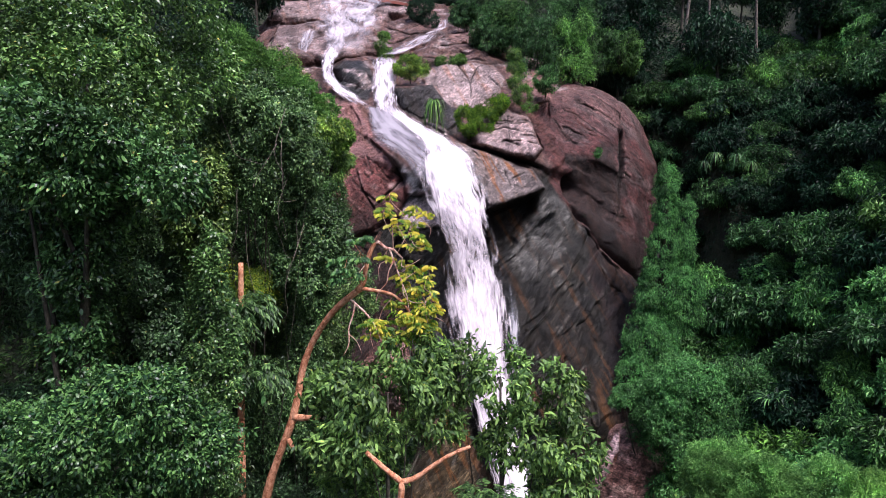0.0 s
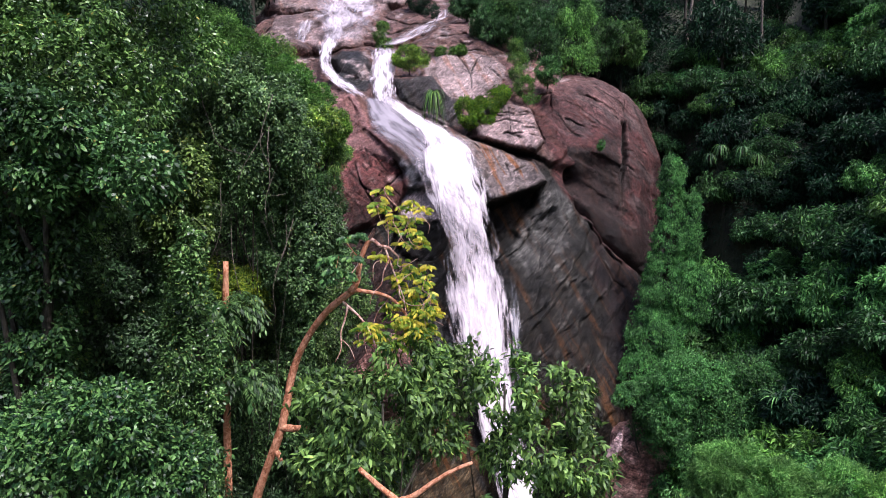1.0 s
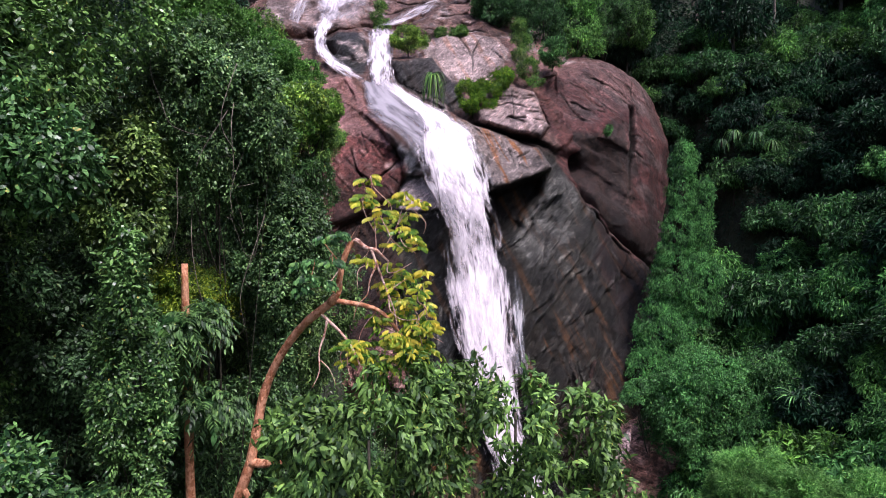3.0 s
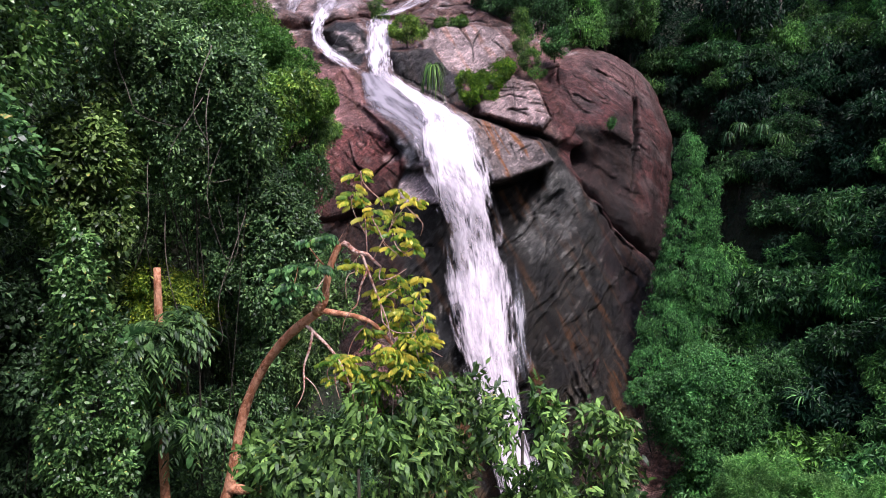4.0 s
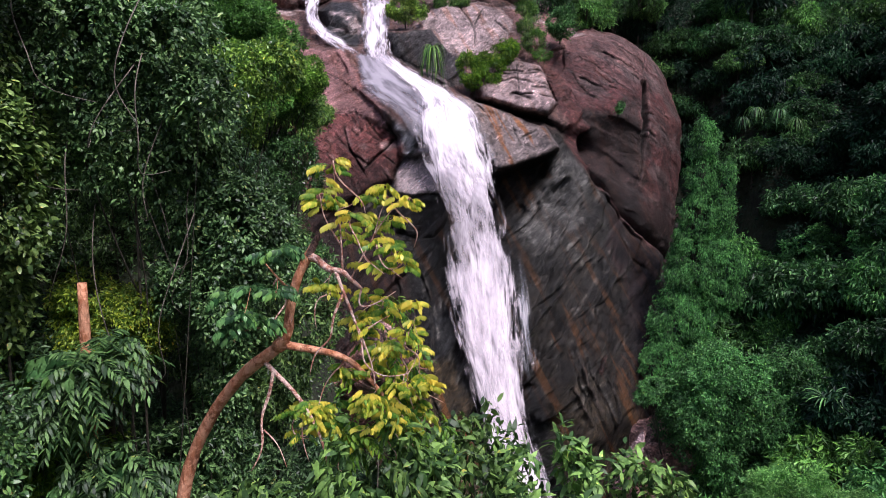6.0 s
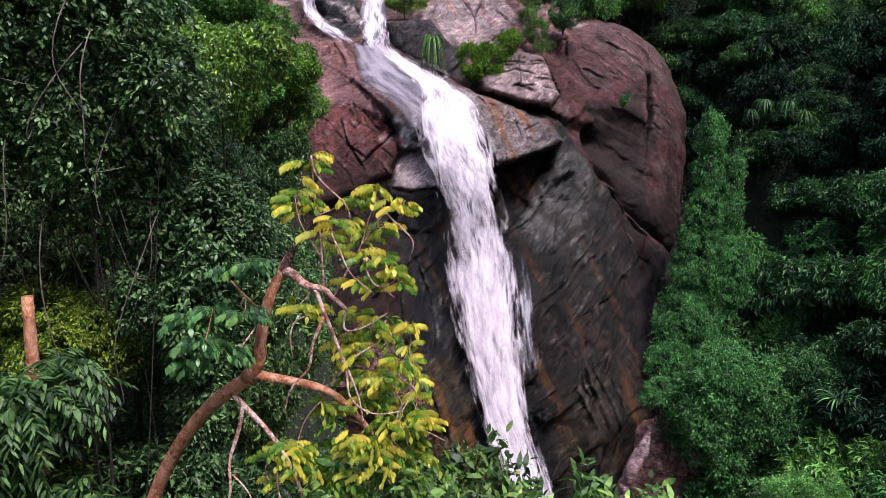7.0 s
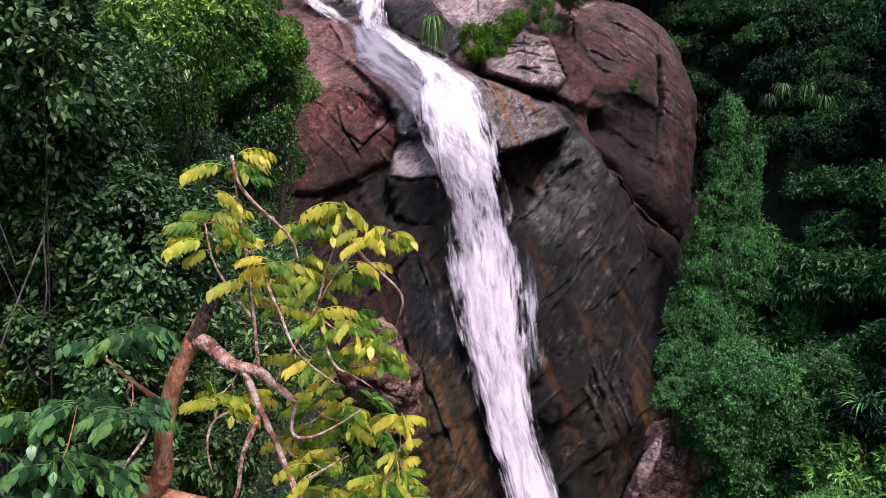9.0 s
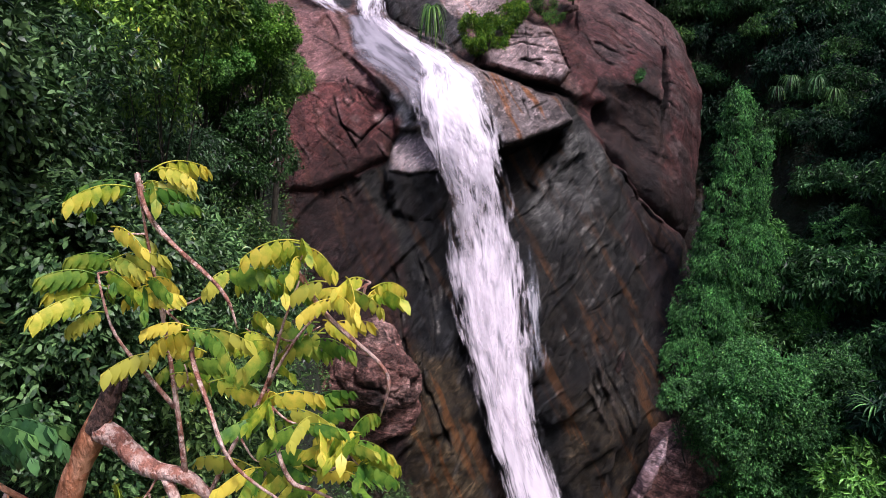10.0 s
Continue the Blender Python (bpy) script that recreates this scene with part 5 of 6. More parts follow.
tree_at("bushy_tree", heap(R, (-2.3, 16.0, 17.6), (1.4, 1.1, 1.0), 9), L_VINE, 2200, 4, 0.14, "leafy green bush under the drooping tree", (-2.4, 16.6), seed=62, fine=True)
tree_at("bushy_tree", heap(R, (0.8, 14.4, 16.9), (1.5, 1.0, 0.9), 9), L_HANG, 500, 6, 0.38, "leafy green bush under the drooping tree", (0.8, 15.4), seed=63, feather=0.17, slim=0.28)

# feathery trees low on the far bank
for i, (x, y, z, r) in enumerate([(15.6, 30, 9.8, 2.3), (18.6, 28.2, 9.6, 2.6), (13.9, 30.5, 10.0, 1.0), (21.5, 27.0, 9.2, 2.6)]):
    tree_at("feathery_tree", heap(R, (x, y, z), (r, r, r), 14), L_FEATHER, int(2400 * r), 5, 0.20, "feathery pale green tree in the ravine", (x + 0.5, y + 0.8), seed=70 + i, slim=0.2, droop=0.1, girth=0.12)

# ---- the creeper-clad stump on the far bank ----
tree_at("creeper_pillar", [(20.3, 53.9, 26.4, 0.95, 0.95, 1.7), (20.2, 53.8, 23.4, 0.95, 0.95, 2.2), (20.1, 53.6, 20.2, 1.1, 1.0, 2.2), (22.0, 53.8, 23.4, 0.75, 0.75, 1.5), (21.9, 53.7, 20.6, 0.9, 0.85, 2.0), (18.7, 53.2, 18.6, 0.6, 0.6, 1.6),
                           (19.6, 52.8, 16.6, 1.9, 1.5, 2.2), (18.8, 52.2, 12.4, 2.2, 1.8, 3.0), (21.8, 53.0, 15.5, 1.7, 1.6, 3.0), (18.2, 51.6, 9.0, 2.2, 1.8, 2.6)],
        L_PILLAR, 19000, 4, 0.22, "tall dead trunk smothered in bright green creeper", (20.6, 55.0), seed=80, slim=0.34, droop=1.0, girth=0.6, lump=0.40, deep=0.22, bare=-0.30, front=0.3)
tree_at("creeper_mound", [b[:3] + tuple(np.array(b[3:]) * R.uniform(0.75, 1.35, 3)) for b in heap(R, (21.2, 47.5, 7.6), (5.2, 3.2, 5.6), 30, 0.32, -0.6)],
        L_HILL, 17000, 4, 0.22, "broad mound of fine-leaved bright green creeper", (20.4, 49.0), seed=81, slim=0.42, droop=0.35, lump=0.55, deep=0.35, girth=0.2, bare=-0.2, front=0.3)
tree_at("creeper_bush", heap(R, (14.2, 46.2, 9.0), (1.0, 0.9, 1.1), 8), L_HILL, 1500, 4, 0.2, "small round bush at the foot of the mound", (17.6, 48.6), seed=82, slim=0.45, girth=0.06)


# ---- shrubs and forest ----
def hill_shrub(seed, radii, material, clusters, size, label, name="hill_shrub", trunk=2.0, **kw):
    rng = np.random.default_rng(seed)
    blobs = [b[:3] + tuple(np.array(b[3:]) * rng.uniform(0.7, 1.35, 3)) for b in heap(rng, (0, 0, trunk), radii, 24, 0.27, -0.15)]
    return tree(name, (0, 0, -500), blobs, material, clusters, 4, size, label, "shrub", "hillside shrubs", seed=seed, girth=0.12, limbs=4, **kw)


VARIANTS = [hill_shrub(101, (2.4, 2.2, 1.8), L_HILL, 1250, 0.40, "green creeper-draped shrub on the steep slope", slim=0.30, droop=0.8, bare=-0.45, deep=0.22),
            hill_shrub(102, (2.0, 2.0, 2.4), L_HILL, 1250, 0.38, "upright leafy shrub on the steep slope", slim=0.36, bare=-0.45, deep=0.22),
            hill_shrub(103, (3.0, 2.4, 1.6), L_SLOPE, 1250, 0.42, "shaded dark green shrub on the steep slope", slim=0.36, droop=0.5, bare=-0.45, deep=0.22),
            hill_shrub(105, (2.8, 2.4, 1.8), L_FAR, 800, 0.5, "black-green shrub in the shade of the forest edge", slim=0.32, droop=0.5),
            hill_shrub(104, (1.8, 1.8, 1.5), L_HILL, 900, 0.38, "fresh light green shrub on the steep slope", slim=0.4)]
rng = np.random.default_rng(11)
placed = []
tries = 0
while len(placed) < 170 and tries < 6000:
    tries += 1
    y = rng.uniform(30, 96)
    x = rng.uniform(0.33, 0.86) * y
    z = gz(x, y)
    s = rng.uniform(0.75, 1.45)
    if x - 2.6 * s < (0.41 if z > 15 else 0.335) * y or x < 16:
        continue
    if any((x - a) ** 2 + (y - b) ** 2 + (z - c) ** 2 < (1.75 * (s + q) / 1.3) ** 2 for a, b, c, q in placed):
        continue
    placed.append((x, y, z, s))
for x, y, s in [(23.5, 89, 1.1), (27, 88, 1.2), (30.2, 87, 1.1), (32.8, 85, 1.2), (34.0, 81, 1.1), (32.6, 76.5, 1.0), (31.4, 72.5, 1.0), (35.5, 89, 1.3), (29.6, 69, 0.9), (36.5, 85, 1.3), (36.0, 77, 1.2), (34.5, 72, 1.2), (20.5, 90, 1.1), (26.0, 85, 1.2), (28.6, 82.5, 1.2), (30.4, 79, 1.2), (31.0, 75.5, 1.1), (30.6, 71.5, 1.0), (33.0, 79, 1.1), (29.8, 85, 1.1)]:
    placed.append((x, y, gz(x, y), s))
for x, y, z, s in placed:
    v = VARIANTS[int(rng.choice(5, p=(0.24, 0.16, 0.40, 0.12, 0.08) if z < 17 else (0.06, 0.04, 0.50, 0.38, 0.02) if z < 23 else (0.02, 0.02, 0.26, 0.70, 0.0) if z < 33 else (0.08, 0.05, 0.57, 0.27, 0.03)))]
    ob = copy_thing(v, pose(x, y, z, rng.uniform(-8, 8), rng.uniform(-12, 4), rng.uniform(-60, 60)))
    ob.scale = (s, s, s * rng.uniform(0.85, 1.25))


def forest_tree(seed, radii, tall, label, material=None):
    rng = np.random.default_rng(seed)
    blobs = [b[:3] + tuple(np.array(b[3:]) * rng.uniform(0.7, 1.35, 3)) for b in heap(rng, (0, 0, tall), radii, 28, 0.26, -0.6)]
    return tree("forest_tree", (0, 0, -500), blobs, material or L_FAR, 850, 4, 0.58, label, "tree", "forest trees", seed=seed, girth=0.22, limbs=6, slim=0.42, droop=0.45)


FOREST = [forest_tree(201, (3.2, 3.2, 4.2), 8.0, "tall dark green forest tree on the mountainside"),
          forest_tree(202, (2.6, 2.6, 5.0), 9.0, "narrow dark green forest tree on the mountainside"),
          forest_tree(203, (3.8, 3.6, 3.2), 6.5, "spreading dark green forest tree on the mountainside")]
placed, tries = [], 0
while len(placed) < 100 and tries < 6000:
    tries += 1
    y = rng.uniform(70, 150)
    x = rng.uniform(-0.62, 0.86) * y
    s = rng.uniform(0.8, 1.35)
    if -0.27 * y - 1 < x < 0.055 * y + 3 and y < 112:
        continue
    if 0 < x < 0.43 * y and y < 88:
        continue
    if x >= 0.43 * y and y < 80:
        continue
    if any((x - a) ** 2 + (y - b) ** 2 < (3.0 * (s + q) / 2) ** 2 for a, b, q in placed):
        continue
    placed.append((x, y, s))
for x, y, s in placed:
    ob = copy_thing(FOREST[int(rng.integers(3))], pose(x, y, gz(x, y) - 0.3, rng.uniform(-4, 4), rng.uniform(-4, 4), rng.uniform(0, 360)))
    ob.scale = (s, s, s * rng.uniform(0.9, 1.2))
for ob in VARIANTS + FOREST:
    for o in list(ob.children_recursive) + [ob]:
        bpy.data.objects.remove(o)

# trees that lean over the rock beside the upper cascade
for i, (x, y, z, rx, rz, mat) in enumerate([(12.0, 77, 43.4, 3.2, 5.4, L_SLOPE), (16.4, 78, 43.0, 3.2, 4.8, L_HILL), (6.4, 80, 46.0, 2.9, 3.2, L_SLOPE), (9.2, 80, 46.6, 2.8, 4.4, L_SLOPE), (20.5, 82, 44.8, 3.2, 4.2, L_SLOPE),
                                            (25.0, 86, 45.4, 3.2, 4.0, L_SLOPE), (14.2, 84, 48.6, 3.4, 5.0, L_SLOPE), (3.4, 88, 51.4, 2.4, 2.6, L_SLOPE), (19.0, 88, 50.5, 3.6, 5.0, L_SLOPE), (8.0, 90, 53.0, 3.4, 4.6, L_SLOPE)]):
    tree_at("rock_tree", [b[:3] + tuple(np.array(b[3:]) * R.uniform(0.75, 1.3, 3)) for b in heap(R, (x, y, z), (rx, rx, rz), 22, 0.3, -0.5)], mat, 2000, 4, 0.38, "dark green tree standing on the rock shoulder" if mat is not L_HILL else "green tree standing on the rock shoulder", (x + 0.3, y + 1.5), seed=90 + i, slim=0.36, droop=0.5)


def small_bush(spots, material, clusters, size, label, seed, name="rock_bush", per=4, **kw):
    x, y, z = spots[0][0], spots[0][1] + 0.3, spots[0][2] - spots[0][3]
    rel = [(a - x, b - y, c - z, r, r, r * 0.9) for a, b, c, r in spots]
    return tree(name, (x, y, z), rel, material, clusters, per, size, label, "shrub", seed=seed, girth=0.06, limbs=3, **kw)


small_bush([(3.0, 64.6, 32.8, 1.3), (4.3, 65.0, 33.6, 1.2), (5.4, 65.6, 34.6, 1.0), (2.4, 64.4, 33.8, 0.9), (6.3, 66.2, 35.4, 0.8), (4.6, 64.4, 32.2, 0.8)], L_BRIGHT, 2600, 0.26, "yellow-green bushes growing in a crack of the rock", 301)
small_bush([(-3.9, 71.6, 40.4, 1.4), (-2.6, 72.0, 40.2, 0.9), (-5.0, 71.4, 40.0, 0.8)], L_VINE, 1500, 0.24, "green bush on a boulder beside the stream", 302)
small_bush([(-0.2, 76, 41.9, 0.7), (1.0, 76, 42.0, 0.8), (2.2, 76, 42.1, 0.7)], L_VINE, 1000, 0.24, "low row of green bushes on the rock", 303)
small_bush([(-7.9, 79.0, 44.7, 1.0), (-7.5, 79.0, 43.6, 0.9), (-7.7, 79.0, 45.8, 0.7)], L_VINE, 900, 0.24, "upright green bush beside the cascade", 304)
small_bush([(-3.3, 92, 53.0, 2.0), (-2.4, 92, 51.4, 1.6)], L_FAR, 1500, 0.28, "dark bush at the head of the cascade", 305)
small_bush([(8.3, 68.6, 38.2, 1.0), (8.2, 68.6, 39.6, 0.9), (8.1, 68.6, 41.0, 0.7), (8.9, 67.6, 36.4, 1.1), (9.6, 67.0, 35.2, 0.8)], L_VINE, 2200, 0.24, "slender feathery tree on the rock", 306, slim=0.25)
small_bush([(11.7, 68.6, 38.2, 1.3), (11.9, 68.6, 39.0, 0.9)], L_HILL, 1200, 0.26, "dark bush with reddish top on the rock shoulder", 307)
small_bush([(16.4, 63.6, 29.6, 0.28), (16.55, 63.7, 30.0, 0.25)], L_HILL, 90, 0.24, "small tuft growing on the rock dome", 308)


# ---- undergrowth ----
def undergrowth(name, n, xr, yr, material, size, label, seed, ok):
    rng = np.random.default_rng(seed)
    x, y = rng.uniform(*xr, n), rng.uniform(*yr, n)
    keep = ok(x, y)
    x, y = x[keep], y[keep]
    z = ground_z(x, y) + rng.random(len(x)) ** 2 * 1.6
    p = np.repeat(np.stack([x, y, z], 1), 5, 0)
    way = unit(rng.normal(size=p.shape) * np.array((1, 1, 0.5)) + np.array((-0.3, -0.4, -0.1)))
    face = unit(rng.normal(size=p.shape) * 0.5 + np.array((-0.3, -0.4, 0.8)))
    length = size * rng.uniform(0.6, 1.3, len(p))
    return tagged(solid(name, tri_mesh(name, *leaf_sheets(p + rng.normal(size=p.shape) * 0.25, way, face, length, length * 0.4, 0.3, False)), material), label, "undergrowth", kind="stuff")


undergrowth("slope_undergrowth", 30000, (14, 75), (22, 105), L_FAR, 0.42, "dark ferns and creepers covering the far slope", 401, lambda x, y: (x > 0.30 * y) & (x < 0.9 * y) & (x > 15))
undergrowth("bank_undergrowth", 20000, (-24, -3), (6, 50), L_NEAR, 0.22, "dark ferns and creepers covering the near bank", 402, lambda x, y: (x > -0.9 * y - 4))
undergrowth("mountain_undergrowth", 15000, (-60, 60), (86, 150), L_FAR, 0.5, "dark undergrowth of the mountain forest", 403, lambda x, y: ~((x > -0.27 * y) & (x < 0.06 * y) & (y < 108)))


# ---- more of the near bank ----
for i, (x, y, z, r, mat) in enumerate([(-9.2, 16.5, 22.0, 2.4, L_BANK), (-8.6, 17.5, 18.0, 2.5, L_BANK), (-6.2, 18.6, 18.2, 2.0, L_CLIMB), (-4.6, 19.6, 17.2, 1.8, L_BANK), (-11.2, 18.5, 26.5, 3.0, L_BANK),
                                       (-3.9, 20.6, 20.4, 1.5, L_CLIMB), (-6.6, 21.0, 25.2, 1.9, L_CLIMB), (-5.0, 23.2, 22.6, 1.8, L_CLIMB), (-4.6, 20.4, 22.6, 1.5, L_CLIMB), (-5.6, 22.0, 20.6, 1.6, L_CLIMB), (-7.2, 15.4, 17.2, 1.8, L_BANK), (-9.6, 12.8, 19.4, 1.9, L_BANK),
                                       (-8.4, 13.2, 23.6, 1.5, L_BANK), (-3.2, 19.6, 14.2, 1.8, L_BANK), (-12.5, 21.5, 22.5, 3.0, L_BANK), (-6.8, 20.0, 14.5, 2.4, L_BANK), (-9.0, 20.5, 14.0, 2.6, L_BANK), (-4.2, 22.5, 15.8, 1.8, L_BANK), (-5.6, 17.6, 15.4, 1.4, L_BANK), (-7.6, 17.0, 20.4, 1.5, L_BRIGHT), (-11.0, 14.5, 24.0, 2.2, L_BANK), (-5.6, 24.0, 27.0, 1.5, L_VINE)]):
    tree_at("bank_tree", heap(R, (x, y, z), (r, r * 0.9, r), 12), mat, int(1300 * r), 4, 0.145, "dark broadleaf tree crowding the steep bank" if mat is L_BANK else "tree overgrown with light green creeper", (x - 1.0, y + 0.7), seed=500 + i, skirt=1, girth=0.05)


# ---- compound leaves ----
def compound_leaf(seed, span, pairs, leaflet, hang):
    """One feathered leaf along +x from the origin: a thin stalk that arches over, leaflets on both sides that hang."""
    rng = np.random.default_rng(seed)
    t = np.linspace(0, 1, 9)
    stalk = np.stack([t * span, 0.03 * span * np.sin(3 * t + seed), span * (0.32 * t - 0.6 * t ** 2)], 1)
    v, f = tube(stalk[::2], [0.004, 0.0035, 0.003, 0.0025, 0.0015], 4, seed, 0)
    at = np.repeat(np.linspace(0.22, 0.97, pairs), 2)
    side = np.tile((1.0, -1.0), pairs)
    base = np.stack([np.interp(at, t, stalk[:, k]) for k in range(3)], 1)
    way = unit(np.stack([0.30 + rng.normal(size=2 * pairs) * 0.12, side * 0.55, -hang + rng.normal(size=2 * pairs) * 0.15], 1))
    base, way = np.vstack([base, stalk[-1:]]), np.vstack([way, unit(np.array([[1, 0, -hang]]))])
    n = len(base)
    length = leaflet * rng.uniform(0.85, 1.15, n) * np.interp(np.append(at, 1), [0.2, 0.5, 1], [0.7, 1, 0.8])
    face = np.stack([np.zeros(n), np.append(side, 0) * 0.4, np.ones(n)], 1)
    lv, lf = leaf_sheets(base, way, unit(face), length, length * 0.52, 0.35, True)
    return (v, f), (lv, lf)


LEAF_MESHES = {}
for kind_of, mat in (("young", L_YOUNG), ("fresh", L_FRESH), ("grown", L_GROWN)):
    LEAF_MESHES[kind_of] = []
    for k in range(5):
        stalk_of, blades = compound_leaf(700 + k, 0.17 + 0.02 * k, 5 + k % 2, 0.098 + 0.008 * (k % 3), 1.15 + 0.35 * (k % 3))
        me = tri_mesh("leaf", *joined([stalk_of, blades]), smooth=True)
        me.materials.append(mat)
        LEAF_MESHES[kind_of].append(me)


def leaf_spray(rng, spot, parent, kinds, n, size=1.0, lift=0.35):
    """n compound leaves about a twig tip; spot is relative to the tree's base."""
    turn0 = rng.uniform(-40, 40)
    for k in range(n):
        ob = new("leaf", LEAF_MESHES[kinds[int(rng.integers(len(kinds)))]][int(rng.integers(5))])
        ob.parent = parent
        s = size * rng.uniform(0.8, 1.2)
        ob.matrix_basis = Matrix.Translation(Vector(spot) + Vector(rng.normal(size=3) * 0.03)) @ pose(0, 0, 0, rng.uniform(-15, 15), -rng.uniform(-20, 50) * lift * 1.4, turn0 + 180 * (k % 2) + rng.normal() * 42) @ Matrix.Diagonal((s, s, s, 1))


# ---- the crooked tree in front of the falls ----
foot = (-5.6, 15.4)
crooked = thing("crooked_tree", (*foot, gz(*foot)), "crooked orange-barked tree with broken top and yellow young leaves", "tree")


def rel(points):
    """Places on the tree, relative to its base; its upper part spreads a little wider."""
    o = crooked.location
    out = []
    for x, y, z in points:
        k = 1 + 0.038 * float(step(19.0, 22.0, z))
        out.append((x * k - o[0], 9.04 + (y - 9.04) * k - o[1], 25 + (z - 25) * k - o[2]))
    return out


limb("trunk", rel([(-5.6, 15.4, gz(*foot) - 0.5), (-5.5, 15.2, 8.0), (-5.2, 15.1, 13.5), (-4.76, 15.0, 17.1), (-4.2, 15.0, 18.5), (-3.89, 15.0, 19.26), (-3.69, 15.0, 20.17), (-3.49, 15.0, 21.07), (-2.9, 14.85, 22.0), (-2.35, 14.6, 22.55), (-1.98, 14.4, 22.8)]),
     [0.18, 0.16, 0.14, 0.115, 0.105, 0.10, 0.094, 0.088, 0.083, 0.079, 0.075], B_ORANGE, crooked, 14, 1)
limb("upper_trunk", rel([(-2.05, 14.42, 22.76), (-1.88, 14.32, 22.95), (-1.87, 14.3, 23.15), (-1.80, 14.3, 23.51), (-1.72, 14.3, 23.73), (-1.58, 14.3, 23.97), (-1.53, 14.3, 24.08)]), [0.085, 0.07, 0.062, 0.058, 0.056, 0.058, 0.045], B_ORANGE, crooked, 12, 2)
solid("broken_top", tri_mesh("broken_top", *tube(rel([(-1.60, 14.3, 23.95), (-1.57, 14.3, 24.00), (-1.545, 14.29, 24.05), (-1.52, 14.3, 24.10), (-1.50, 14.3, 24.15), (-1.47, 14.3, 24.18)]), [0.050, 0.052, 0.045, 0.050, 0.044, 0.026], 22, 3, 0.14)), B_DARK, crooked, "charred splintered end of the trunk")
for k in range(7):
    a = 2 * math.pi * k / 7
    dx, dy2, h = 0.032 * math.cos(a), 0.032 * math.sin(a), 0.03 + 0.012 * (k * 3 % 4)
    limb("splinter", rel([(-1.49 + dx, 14.3 + dy2, 24.13), (-1.475 + dx * 1.1, 14.3 + dy2 * 1.1, 24.15 + h * 0.4), (-1.465 + dx, 14.3 + dy2, 24.16 + h * 0.8)]), [0.014, 0.010, 0.004], B_DARK, crooked, 5, 60 + k)
limb("dead_stub", rel([(-3.89, 15.0, 19.28), (-3.5, 14.9, 19.30), (-3.18, 14.9, 19.34)]), [0.10, 0.075, 0.05], B_ORANGE, crooked, 9, 4, "short sawn side stub")
limb("dead_stub", rel([(-4.05, 15.0, 18.7), (-3.9, 14.85, 18.55), (-3.85, 14.8, 18.5)]), [0.07, 0.05, 0.035], B_ORANGE, crooked, 8, 5)
